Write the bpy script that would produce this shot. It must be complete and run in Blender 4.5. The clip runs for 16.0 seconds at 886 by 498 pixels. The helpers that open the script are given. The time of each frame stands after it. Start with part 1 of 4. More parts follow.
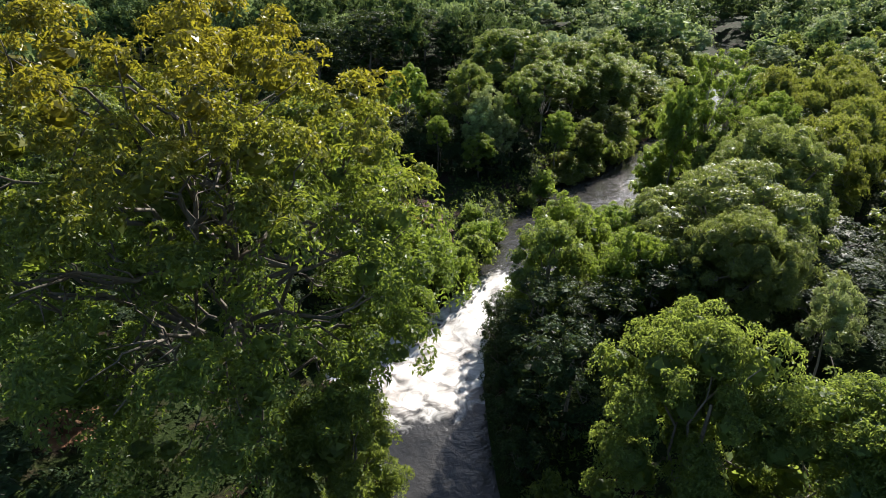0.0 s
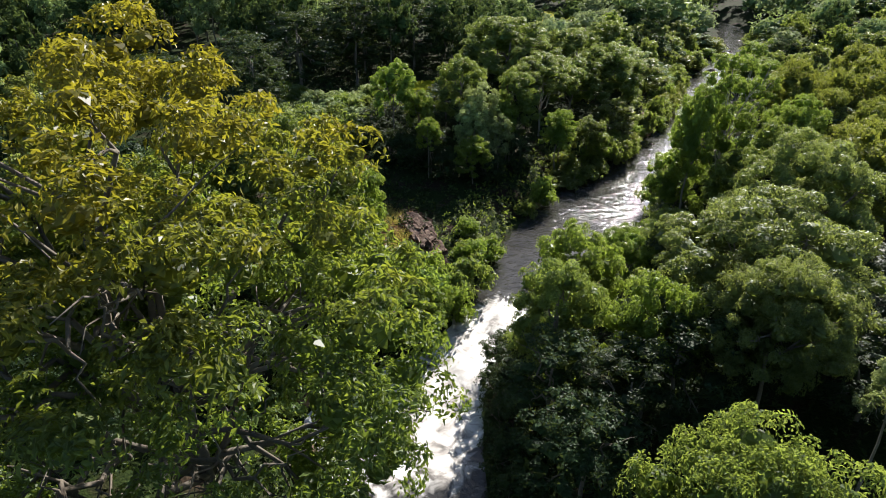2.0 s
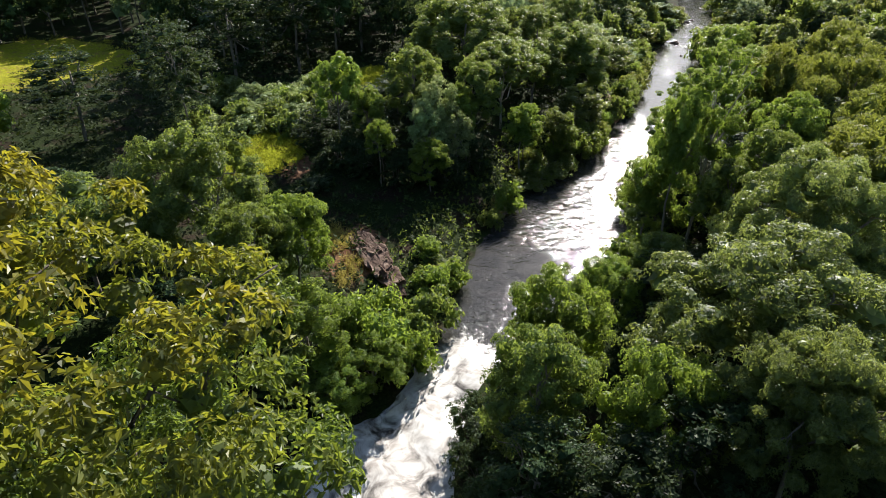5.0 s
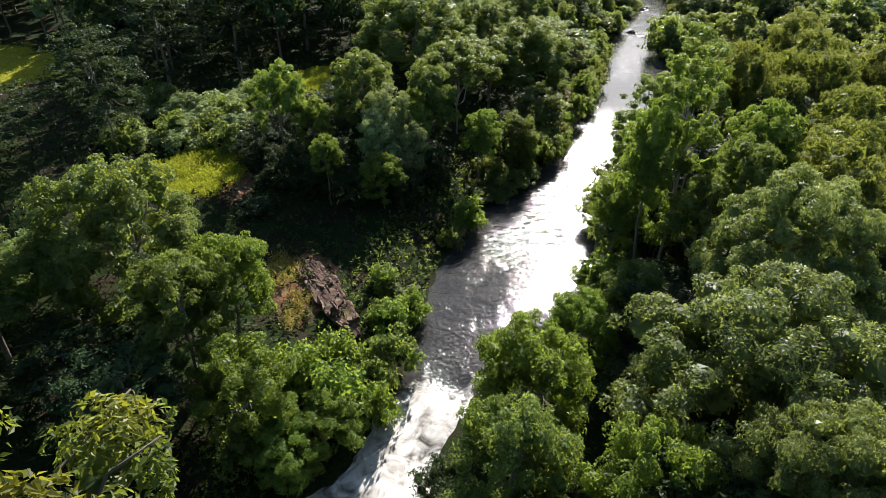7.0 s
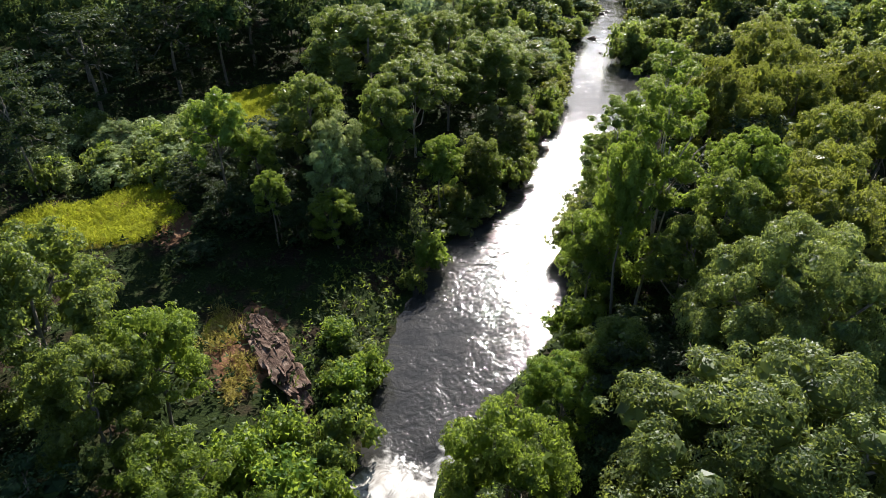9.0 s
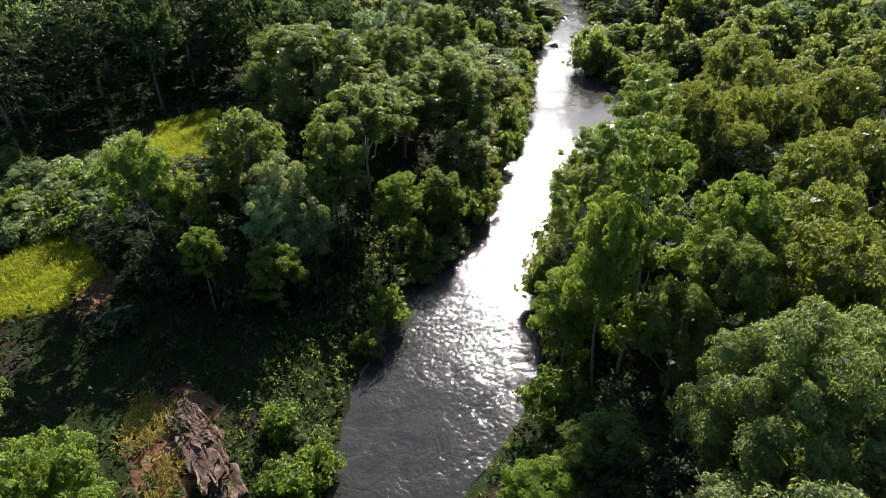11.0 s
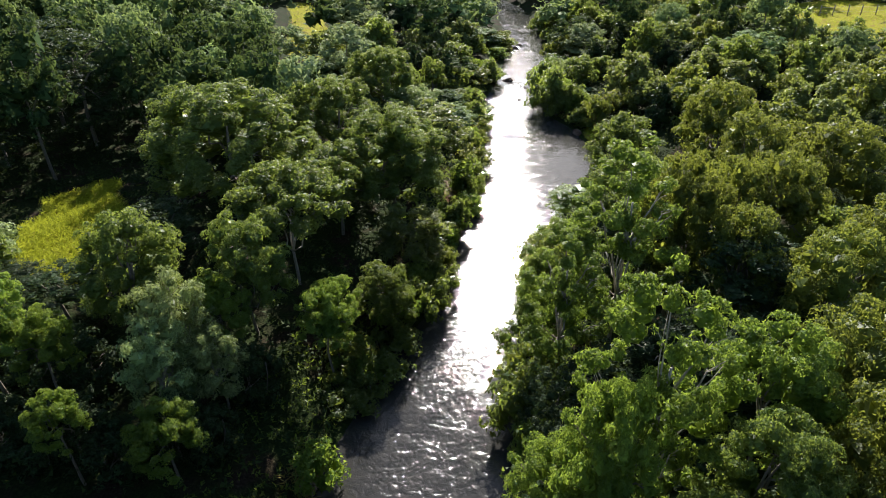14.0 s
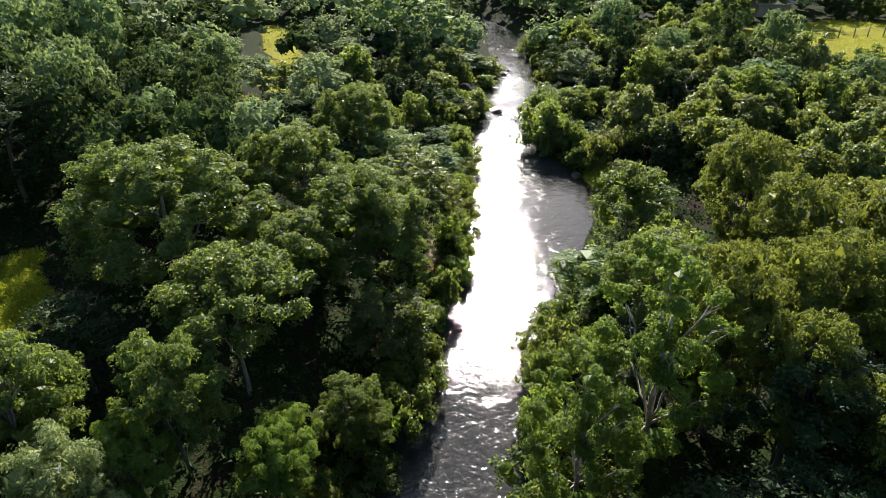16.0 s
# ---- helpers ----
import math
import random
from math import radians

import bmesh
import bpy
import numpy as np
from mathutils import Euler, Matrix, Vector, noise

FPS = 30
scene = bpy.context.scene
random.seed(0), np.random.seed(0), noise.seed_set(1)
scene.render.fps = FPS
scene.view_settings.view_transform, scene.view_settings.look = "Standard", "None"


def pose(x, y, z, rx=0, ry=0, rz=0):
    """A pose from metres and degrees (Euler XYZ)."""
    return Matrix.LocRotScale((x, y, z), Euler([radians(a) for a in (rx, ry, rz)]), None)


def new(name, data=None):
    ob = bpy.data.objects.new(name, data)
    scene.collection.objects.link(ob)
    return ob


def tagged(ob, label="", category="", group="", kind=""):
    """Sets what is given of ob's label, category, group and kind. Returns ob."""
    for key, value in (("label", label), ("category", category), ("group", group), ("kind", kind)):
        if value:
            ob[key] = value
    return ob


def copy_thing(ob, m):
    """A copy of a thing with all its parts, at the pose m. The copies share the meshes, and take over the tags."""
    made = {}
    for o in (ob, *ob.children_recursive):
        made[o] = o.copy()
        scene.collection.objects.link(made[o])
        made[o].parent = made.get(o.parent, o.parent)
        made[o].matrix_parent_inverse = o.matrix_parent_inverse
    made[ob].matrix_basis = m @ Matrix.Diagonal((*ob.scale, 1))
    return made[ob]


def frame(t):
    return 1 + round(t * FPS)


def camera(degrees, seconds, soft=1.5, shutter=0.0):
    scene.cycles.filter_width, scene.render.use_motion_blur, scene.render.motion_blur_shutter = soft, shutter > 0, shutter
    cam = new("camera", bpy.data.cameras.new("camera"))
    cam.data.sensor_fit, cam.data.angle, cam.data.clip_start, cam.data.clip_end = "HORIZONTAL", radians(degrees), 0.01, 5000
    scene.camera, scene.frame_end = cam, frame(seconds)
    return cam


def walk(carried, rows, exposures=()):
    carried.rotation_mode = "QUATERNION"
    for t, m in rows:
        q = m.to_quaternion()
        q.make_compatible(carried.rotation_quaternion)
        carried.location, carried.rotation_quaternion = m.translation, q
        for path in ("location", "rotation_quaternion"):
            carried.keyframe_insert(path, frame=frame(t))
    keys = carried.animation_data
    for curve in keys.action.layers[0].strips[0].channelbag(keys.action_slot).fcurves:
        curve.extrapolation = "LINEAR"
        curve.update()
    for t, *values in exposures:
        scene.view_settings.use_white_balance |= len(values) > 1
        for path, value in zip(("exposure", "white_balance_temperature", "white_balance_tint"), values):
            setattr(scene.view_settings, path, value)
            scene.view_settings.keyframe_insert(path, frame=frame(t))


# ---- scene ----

cam = camera(69.4, 16.0, 0.5)
# seconds, x, y, z, yaw, pitch, roll of the flight
WAY = [
    (0, 1.088, -0.795, 19.221, 2.78, -25.06, 0.17),
    (0.5, 1.034, 0.569, 19.451, 2.70, -25.51, 0.09),
    (1, 0.981, 1.833, 19.649, 2.55, -26.03, 0.01),
    (1.5, 0.937, 3.025, 19.825, 2.34, -26.56, -0.07),
    (2, 0.900, 4.167, 19.986, 2.06, -27.09, -0.15),
    (2.5, 0.877, 5.268, 20.139, 1.69, -27.62, -0.23),
    (3, 0.884, 6.331, 20.286, 1.22, -28.15, -0.30),
    (3.5, 0.915, 7.362, 20.429, 0.60, -28.67, -0.37),
    (4, 0.953, 8.365, 20.562, -0.15, -29.17, -0.43),
    (5, 1.006, 10.239, 20.751, -1.92, -30.09, -0.56),
    (5.75, 1.137, 11.673, 20.910, -3.40, -30.72, -0.64),
    (6.5, 1.332, 13.145, 21.077, -4.97, -31.27, -0.72),
    (7, 1.468, 14.114, 21.170, -5.92, -31.42, -0.78),
    (7.5, 1.626, 15.088, 21.260, -6.85, -31.49, -0.82),
    (8, 1.822, 16.074, 21.348, -7.74, -31.50, -0.87),
    (8.5, 2.065, 17.088, 21.434, -8.60, -31.50, -0.91),
    (9, 2.339, 18.144, 21.525, -9.45, -31.50, -0.95),
    (9.75, 2.822, 19.906, 21.739, -10.86, -31.73, -1.01),
    (10.5, 3.369, 21.763, 21.960, -12.17, -31.89, -1.05),
    (11.5, 4.207, 24.415, 22.254, -13.70, -31.94, -1.11),
    (12, 4.659, 25.746, 22.333, -14.56, -31.77, -1.13),
    (12.5, 5.141, 27.107, 22.393, -15.40, -31.55, -1.16),
    (13, 5.645, 28.514, 22.438, -16.13, -31.31, -1.17),
    (13.5, 6.167, 30.006, 22.471, -16.72, -31.07, -1.19),
    (14, 6.716, 31.606, 22.498, -17.22, -30.83, -1.20),
    (14.5, 7.297, 33.318, 22.528, -17.69, -30.59, -1.21),
    (15, 7.921, 35.138, 22.551, -18.13, -30.36, -1.22),
    (15.5, 8.603, 37.048, 22.553, -18.46, -30.10, -1.23),
    (16, 9.331, 39.043, 22.515, -18.60, -29.83, -1.23),
]
walk(cam, [(t, pose(x, y, z, 90 + pitch, 0, yaw) @ pose(0, 0, 0, 0, 0, roll)) for t, x, y, z, yaw, pitch, roll in WAY])

# ---- world and sun ----
SUN_AZ, SUN_EL = 22.0, 30.5
world = bpy.data.worlds.new("sky")
scene.world = world
world.use_nodes = True
wn = world.node_tree.nodes
sky = wn.new("ShaderNodeTexSky")
sky.sky_type = "NISHITA"
sky.sun_disc = False
sky.ozone_density = 2.6
sky.sun_elevation, sky.sun_rotation = radians(SUN_EL), radians(SUN_AZ)
wn["Background"].inputs["Strength"].default_value = 0.072
world.node_tree.links.new(sky.outputs["Color"], wn["Background"].inputs["Color"])
sun_data = bpy.data.lights.new("sun", "SUN")
sun_data.energy, sun_data.angle, sun_data.color = 5.0, radians(0.55), (1.0, 0.945, 0.885)
sun = new("sun", sun_data)
sun_way = Vector((math.sin(radians(SUN_AZ)) * math.cos(radians(SUN_EL)), math.cos(radians(SUN_AZ)) * math.cos(radians(SUN_EL)), math.sin(radians(SUN_EL))))
sun.matrix_world = Matrix.Translation((20, 60, 60)) @ sun_way.to_track_quat("Z", "Y").to_matrix().to_4x4()
scene.view_settings.exposure = 1.31


# ---- materials ----
def shader(name):
    m = bpy.data.materials.new(name)
    m.use_nodes = True
    n, l = m.node_tree.nodes, m.node_tree.links
    return m, n, l, n["Principled BSDF"]


def node(n, kind, **inputs):
    k = n.new(kind)
    for a, v in inputs.items():
        k.inputs[a.replace("_", " ")].default_value = v
    return k


def ramp(n, l, source, stops):
    r = n.new("ShaderNodeValToRGB")
    els = r.color_ramp.elements
    while len(els) < len(stops):
        els.new(0.5)
    for e, (p, c) in zip(els, stops):
        e.position, e.color = p, (*c, 1)
    l.new(source, r.inputs["Fac"])
    return r.outputs["Color"]


def mix(n, l, fac, a, b, kind="MIX"):
    m = n.new("ShaderNodeMix")
    m.data_type, m.blend_type = "RGBA", kind
    for socket, v in ((m.inputs[0], fac), (m.inputs[6], a), (m.inputs[7], b)):
        if isinstance(v, (int, float)):
            socket.default_value = v
        elif isinstance(v, tuple):
            socket.default_value = (*v, 1)
        else:
            l.new(v, socket)
    return m.outputs[2]


def math_node(n, l, op, a, b=None, clamp=False):
    m = n.new("ShaderNodeMath")
    m.operation, m.use_clamp = op, clamp
    for socket, v in zip(m.inputs, (a, b)):
        if isinstance(v, (int, float)):
            socket.default_value = v
        elif v is not None:
            l.new(v, socket)
    return m.outputs[0]


def bump(n, l, bsdf, height, strength, distance):
    b = node(n, "ShaderNodeBump", Strength=strength, Distance=distance)
    l.new(height, b.inputs["Height"])
    l.new(b.outputs["Normal"], bsdf.inputs["Normal"])


def leaf_material(name, dark, light, glow, shine=0.38, passing=0.4, lower=None, gloss=0.055):
    """Leaves: three greens by leaf and by tree, a waxy gloss, and light that comes through from behind."""
    m, n, l, p = shader(name)
    geo, info = n.new("ShaderNodeNewGeometry"), n.new("ShaderNodeObjectInfo")
    coord = n.new("ShaderNodeTexCoord")
    patch = node(n, "ShaderNodeTexNoise", Scale=0.8, Detail=3.0)
    l.new(coord.outputs["Object"], patch.inputs["Vector"])
    pick = math_node(n, l, "ADD", math_node(n, l, "MULTIPLY", geo.outputs["Random Per Island"], 0.6), math_node(n, l, "MULTIPLY", patch.outputs["Fac"], 0.62))
    base = ramp(n, l, pick, [(0.3, dark), (0.58, tuple((a + b) / 2 for a, b in zip(dark, light))), (0.85, tuple(1.15 * a for a in light))])
    if lower:  # older, greener leaves lower down in the crown, darkened for its inner shade
        axes = n.new("ShaderNodeSeparateXYZ")
        l.new(coord.outputs["Object"], axes.inputs[0])
        green_shaded = ramp(n, l, pick, [(0.3, lower[0]), (0.75, lower[1])])
        rise = math_node(n, l, "ADD", axes.outputs["Z"], math_node(n, l, "MULTIPLY", patch.outputs["Fac"], 5.0))
        young = math_node(n, l, "MULTIPLY", math_node(n, l, "SUBTRACT", rise, 13.9), 0.26, True)
        base, glow = mix(n, l, young, green_shaded, base), mix(n, l, young, (0.38, 0.5, 0.05), glow)
    hsv = n.new("ShaderNodeHueSaturation")
    l.new(math_node(n, l, "ADD", 0.485, math_node(n, l, "MULTIPLY", info.outputs["Random"], 0.03)), hsv.inputs["Hue"])
    l.new(math_node(n, l, "ADD", 0.8, math_node(n, l, "MULTIPLY", info.outputs["Random"], 0.4)), hsv.inputs["Value"])
    l.new(base, hsv.inputs["Color"])
    l.new(hsv.outputs["Color"], p.inputs["Base Color"])
    p.inputs["Roughness"].default_value = shine
    p.inputs["Specular IOR Level"].default_value = gloss
    tr = n.new("ShaderNodeBsdfTranslucent")
    l.new(mix(n, l, 0.75, hsv.outputs["Color"], glow), tr.inputs["Color"])
    ms = n.new("ShaderNodeMixShader")
    ms.inputs[0].default_value = passing
    l.new(p.outputs[0], ms.inputs[1])
    l.new(tr.outputs[0], ms.inputs[2])
    l.new(ms.outputs[0], n["Material Output"].inputs["Surface"])
    return m


def bark_material(name, a, b):
    m, n, l, p = shader(name)
    coord = n.new("ShaderNodeTexCoord")
    wv = node(n, "ShaderNodeTexNoise", Scale=9.0, Detail=8.0)
    l.new(coord.outputs["Object"], wv.inputs["Vector"])
    blot = node(n, "ShaderNodeTexNoise", Scale=1.4, Detail=3.0)
    l.new(coord.outputs["Object"], blot.inputs["Vector"])
    c = ramp(n, l, wv.outputs["Fac"], [(0.3, a), (0.7, b)])
    l.new(mix(n, l, math_node(n, l, "MULTIPLY", blot.outputs["Fac"], 0.5), c, (0.2, 0.2, 0.16)), p.inputs["Base Color"])
    p.inputs["Roughness"].default_value = 0.9
    bump(n, l, p, wv.outputs["Fac"], 0.7, 0.03)
    return m


LEAF_BIG = leaf_material("broad_yellow_green_leaf", (0.03, 0.042, 0.014), (0.165, 0.152, 0.02), (0.53, 0.47, 0.03), 0.45, 0.35, ((0.024, 0.045, 0.02), (0.095, 0.14, 0.034)), gloss=0.22)
LEAF_MID = leaf_material("mid_green_leaf", (0.018, 0.038, 0.016), (0.09, 0.13, 0.036), (0.45, 0.55, 0.08), 0.44, 0.38, gloss=0.14)
LEAF_BRIGHT = leaf_material("bright_green_leaf", (0.024, 0.056, 0.016), (0.108, 0.162, 0.032), (0.46, 0.6, 0.07), 0.44, 0.4, gloss=0.13)
LEAF_FINE = leaf_material("feathery_green_leaf", (0.022, 0.044, 0.022), (0.108, 0.142, 0.044), (0.45, 0.52, 0.095), 0.44, 0.38, gloss=0.2)
LEAF_PALE = leaf_material("pale_grey_green_leaf", (0.05, 0.082, 0.034), (0.26, 0.32, 0.13), (0.5, 0.58, 0.17), 0.44, 0.33, gloss=0.16)
# dark green taken lower still, so shade between crowns is in the colour
LEAF_SHADE_DARK = leaf_material("dark_green_leaf", (0.01, 0.019, 0.011), (0.036, 0.06, 0.023), (0.15, 0.2, 0.038), 0.5, 0.2, gloss=0.07)
LEAF_VINE = leaf_material("olive_vine_leaf", (0.02, 0.042, 0.016), (0.094, 0.126, 0.03), (0.43, 0.47, 0.06), 0.45, 0.38, gloss=0.13)
# undergrowth green lowered to carry the shade under the trees
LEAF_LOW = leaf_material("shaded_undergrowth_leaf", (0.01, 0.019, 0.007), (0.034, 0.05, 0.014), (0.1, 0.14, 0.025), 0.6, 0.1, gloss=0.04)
GRASS = leaf_material("sunlit_meadow_grass", (0.1, 0.13, 0.016), (0.31, 0.34, 0.032), (0.56, 0.58, 0.045), 0.6, 0.42, gloss=0.03)
DRY_GRASS = leaf_material("dry_straw_grass", (0.13, 0.12, 0.035), (0.4, 0.34, 0.1), (0.55, 0.48, 0.1), 0.6, 0.4, gloss=0.03)
# the next two greens are lifted and blued in place of distance haze
FAR_HAZE_MID = leaf_material("distant_green_foliage", (0.055, 0.1, 0.055), (0.18, 0.25, 0.1), (0.4, 0.5, 0.14), 0.6, 0.3, gloss=0.04)
FAR_HAZE_FINE = leaf_material("distant_soft_foliage", (0.075, 0.12, 0.075), (0.25, 0.31, 0.15), (0.45, 0.52, 0.18), 0.6, 0.3, gloss=0.04)
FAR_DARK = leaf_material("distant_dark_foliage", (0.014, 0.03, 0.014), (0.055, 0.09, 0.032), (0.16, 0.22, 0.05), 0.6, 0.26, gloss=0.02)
BARK = bark_material("grey_brown_bark", (0.06, 0.045, 0.032), (0.2, 0.16, 0.12))
BARK_DARK = bark_material("dark_brown_bark", (0.03, 0.02, 0.013), (0.1, 0.068, 0.045))
BARK_PALE = bark_material("pale_bark", (0.16, 0.13, 0.1), (0.38, 0.34, 0.28))

# ---- the river's two banks, from upstream down to behind the start ----
LEFT = [(-40, 300), (10, 230), (38, 185), (51, 160), (53.6, 146), (44, 118.5), (36.2, 103), (30.3, 94.6), (27.3, 86), (24.3, 78.5), (21.5, 72.5), (18.6, 67), (16, 62), (11.2, 57.5), (8.2, 53.2), (5, 48),
        (3.2, 43), (2.2, 38), (0.6, 33.6), (-1.4, 31.4), (-5, 30), (-8, 28), (-7.6, 24.6), (-4.6, 21.6), (-2.4, 18), (-1.6, 12), (-1, 0), (0, -20), (4, -60)]
RIGHT = [(-35, 306), (15, 235), (43, 189), (56.5, 161), (58.6, 146), (49.4, 117.3), (41.8, 101.7), (36.2, 92), (37.4, 83), (35, 77), (29, 70.5), (24.2, 65), (20.2, 59), (17, 53), (14, 45),
         (11.2, 41.2), (8.2, 39.4), (5.2, 36), (2.9, 32), (2.4, 28.6), (2.5, 23.5), (3.2, 17.5), (4.6, 8), (7, -4), (9, -22), (13, -60)]


def smooth_line(pts, n):
    p = np.array(pts, float)
    s = np.concatenate([[0], np.cumsum(np.hypot(*np.diff(p, axis=0).T))])
    q = np.linspace(0, s[-1], n)
    out = np.column_stack([np.interp(q, s, p[:, 0]), np.interp(q, s, p[:, 1])])
    for _ in range(2):
        out[1:-1] = (out[:-2] + 2 * out[1:-1] + out[2:]) / 4
    return out


BANK_L, BANK_R = smooth_line(LEFT, 150), smooth_line(RIGHT, 150)
LOOP = np.vstack([BANK_L, BANK_R[::-1]])


def bank_distance(x, y):
    """Metres from the waterline: positive on land, negative in the river."""
    x, y = np.atleast_1d(np.asarray(x, float)), np.atleast_1d(np.asarray(y, float))
    best = np.full(x.shape, 1e9)
    inside = np.zeros(x.shape, bool)
    for (ax, ay), (bx, by) in zip(LOOP, np.roll(LOOP, -1, 0)):
        dx, dy = bx - ax, by - ay
        k = np.clip(((x - ax) * dx + (y - ay) * dy) / (dx * dx + dy * dy + 1e-12), 0, 1)
        best = np.minimum(best, (x - ax - k * dx) ** 2 + (y - ay - k * dy) ** 2)
        inside ^= ((ay > y) != (by > y)) & (x < (bx - ax) * (y - ay) / (by - ay + 1e-12) + ax)
    return np.where(inside, -1, 1) * np.sqrt(best)


def step(v, a, b):
    t = np.clip((v - a) / (b - a), 0, 1)
    return t * t * (3 - 2 * t)


def rough(x, y, s, seed):
    """Cheap smooth unevenness, about -1 to 1."""
    return (np.sin(x / s + 1.7 * np.sin(y / s * 0.7 + seed)) + np.sin(y / s * 1.1 + 1.3 * np.sin(x / s * 0.8 + 2 * seed))) / 2


def ground_height(x, y):
    x, y = np.atleast_1d(np.asarray(x, float)), np.atleast_1d(np.asarray(y, float))
    d = bank_distance(x, y)
    h = -1.1 + 1.15 * step(d, -1.6, 0.05) + 1.3 * step(d, 0, 5) + 1.5 * step(d, 4, 20) + 2.0 * step(d, 30, 160)
    h += (0.12 * rough(x, y, 0.9, 1) + 0.25 * rough(x, y, 3.1, 2) + 0.3 * rough(x, y, 9, 3)) * step(d, 0.2, 3)
    return h


def gz(x, y):
    return float(ground_height(x, y)[0])


# ---- mesh helpers ----
def raw_mesh(name, verts, faces, materials, material_index=None, smooth=False):
    """A mesh from arrays: verts (n, 3) and faces (m, 3 or 4)."""
    me = bpy.data.meshes.new(name)
    verts, faces = np.asarray(verts, np.float32), np.asarray(faces, np.int32)
    m, k = faces.shape
    me.vertices.add(len(verts))
    me.vertices.foreach_set("co", verts.ravel())
    me.loops.add(m * k)
    me.loops.foreach_set("vertex_index", faces.ravel())
    me.polygons.add(m)
    me.polygons.foreach_set("loop_start", np.arange(0, m * k, k, dtype=np.int32))
    me.update(calc_edges=True)
    for mat in materials:
        me.materials.append(mat)
    if material_index is not None:
        me.polygons.foreach_set("material_index", np.asarray(material_index, np.int32))
    me.polygons.foreach_set("use_smooth", np.full(m, smooth))
    return me


def part(name, bm, material, parent, label="", smooth=False):
    me = bpy.data.meshes.new(name)
    bm.to_mesh(me)
    bm.free()
    me.materials.append(material)
    if smooth:
        for p in me.polygons:
            p.use_smooth = True
    ob = new(name, me)
    ob.parent = parent
    return tagged(ob, label)


def unit(v):
    return v / (np.linalg.norm(v, axis=-1, keepdims=True) + 1e-9)


def leaf_arrays(base, way, length, width, rng, face=None, simple=False):
    """Pointed leaves folded along the midrib: one kite of two triangles each."""
    n = len(base)
    a = unit(way)
    ref = unit((np.array([0, 0, 1.0]) if face is None else face) + rng.normal(0, 0.6, (n, 3)))
    side = unit(np.cross(a, ref))
    up = np.cross(side, a)
    ln = (length * rng.uniform(0.65, 1.25, n))[:, None]
    wd = (width * rng.uniform(0.7, 1.2, n))[:, None]
    tip = base + a * ln - np.array([0, 0, 1]) * ln * 0.12
    mid = base + a * ln * 0.45 + up * wd * 0.22
    if simple:
        mid = base + a * ln * 0.12
        verts = np.stack([mid + side * wd / 2, tip, mid - side * wd / 2], 1).reshape(-1, 3)
        return verts, np.arange(3 * n).reshape(-1, 3)
    verts = np.stack([base, mid + side * wd / 2, tip, mid - side * wd / 2], 1).reshape(-1, 3)
    i = np.arange(n)[:, None] * 4
    faces = np.concatenate([i + np.array([[0, 1, 2]]), i + np.array([[0, 2, 3]])], 1).reshape(-1, 3)
    return verts, faces


def sprig_leaves(points, ways, per, length, width, spread, rng, droop=0.15, face=None, simple=False):
    """Leaves set round short twigs that start at points and run along ways."""
    n = len(points)
    p = np.repeat(points, per, 0)
    w = unit(np.repeat(ways, per, 0))
    along = np.tile(np.linspace(0.1, 1, per), n)[:, None]
    r = rng.normal(0, 1, (n * per, 3))
    r = unit(r - w * (r * w).sum(1, keepdims=True))
    d = w * (0.35 + 0.5 * along) + r * spread - np.array([0, 0, droop])
    return leaf_arrays(p + w * along * length * 0.9, d, length, width, rng, None if face is None else np.repeat(face, per, 0), simple)


def dome_lobes(rng, rx, rz, cz, count, size, low=-0.35, full=2.0):
    """Clump centres and radii over a dome-shaped crown round (0, 0, cz)."""
    out = []
    for i in range(count):
        z = 1 - (1 - low) * (i + 0.5) / count
        a = i * 2.39996 + rng.uniform(-0.5, 0.5)
        q = max(0, 1 - abs(z) ** (full if z > 0 else 2)) ** (1 / (full if z > 0 else 2))
        r = rx * size * rng.uniform(0.55, 1.4)
        k = rng.uniform(0.7, 1.16)
        out.append((math.cos(a) * q * (rx - r * 0.7) * k, math.sin(a) * q * (rx - r * 0.7) * k, cz + z * (rz - r * 0.6) * rng.uniform(0.82, 1.08), r))
    for i in range(max(3, count // 6)):
        a, q = rng.uniform(0, 6.3), rng.uniform(0, 0.5)
        out.append((math.cos(a) * q * rx, math.sin(a) * q * rx, cz + rz * rng.uniform(-0.1, 0.5), rx * size * 1.2))
    return out


def sphere_faces(times):
    """Corners of the faces of a round shape, (n, 3, 3)."""
    bm = bmesh.new()
    bmesh.ops.create_icosphere(bm, subdivisions=times, radius=1)
    out = np.array([[v.co for v in f.verts] for f in bm.faces])
    bm.free()
    return out


SHELL = {k: sphere_faces(k) for k in (1, 2, 3)}


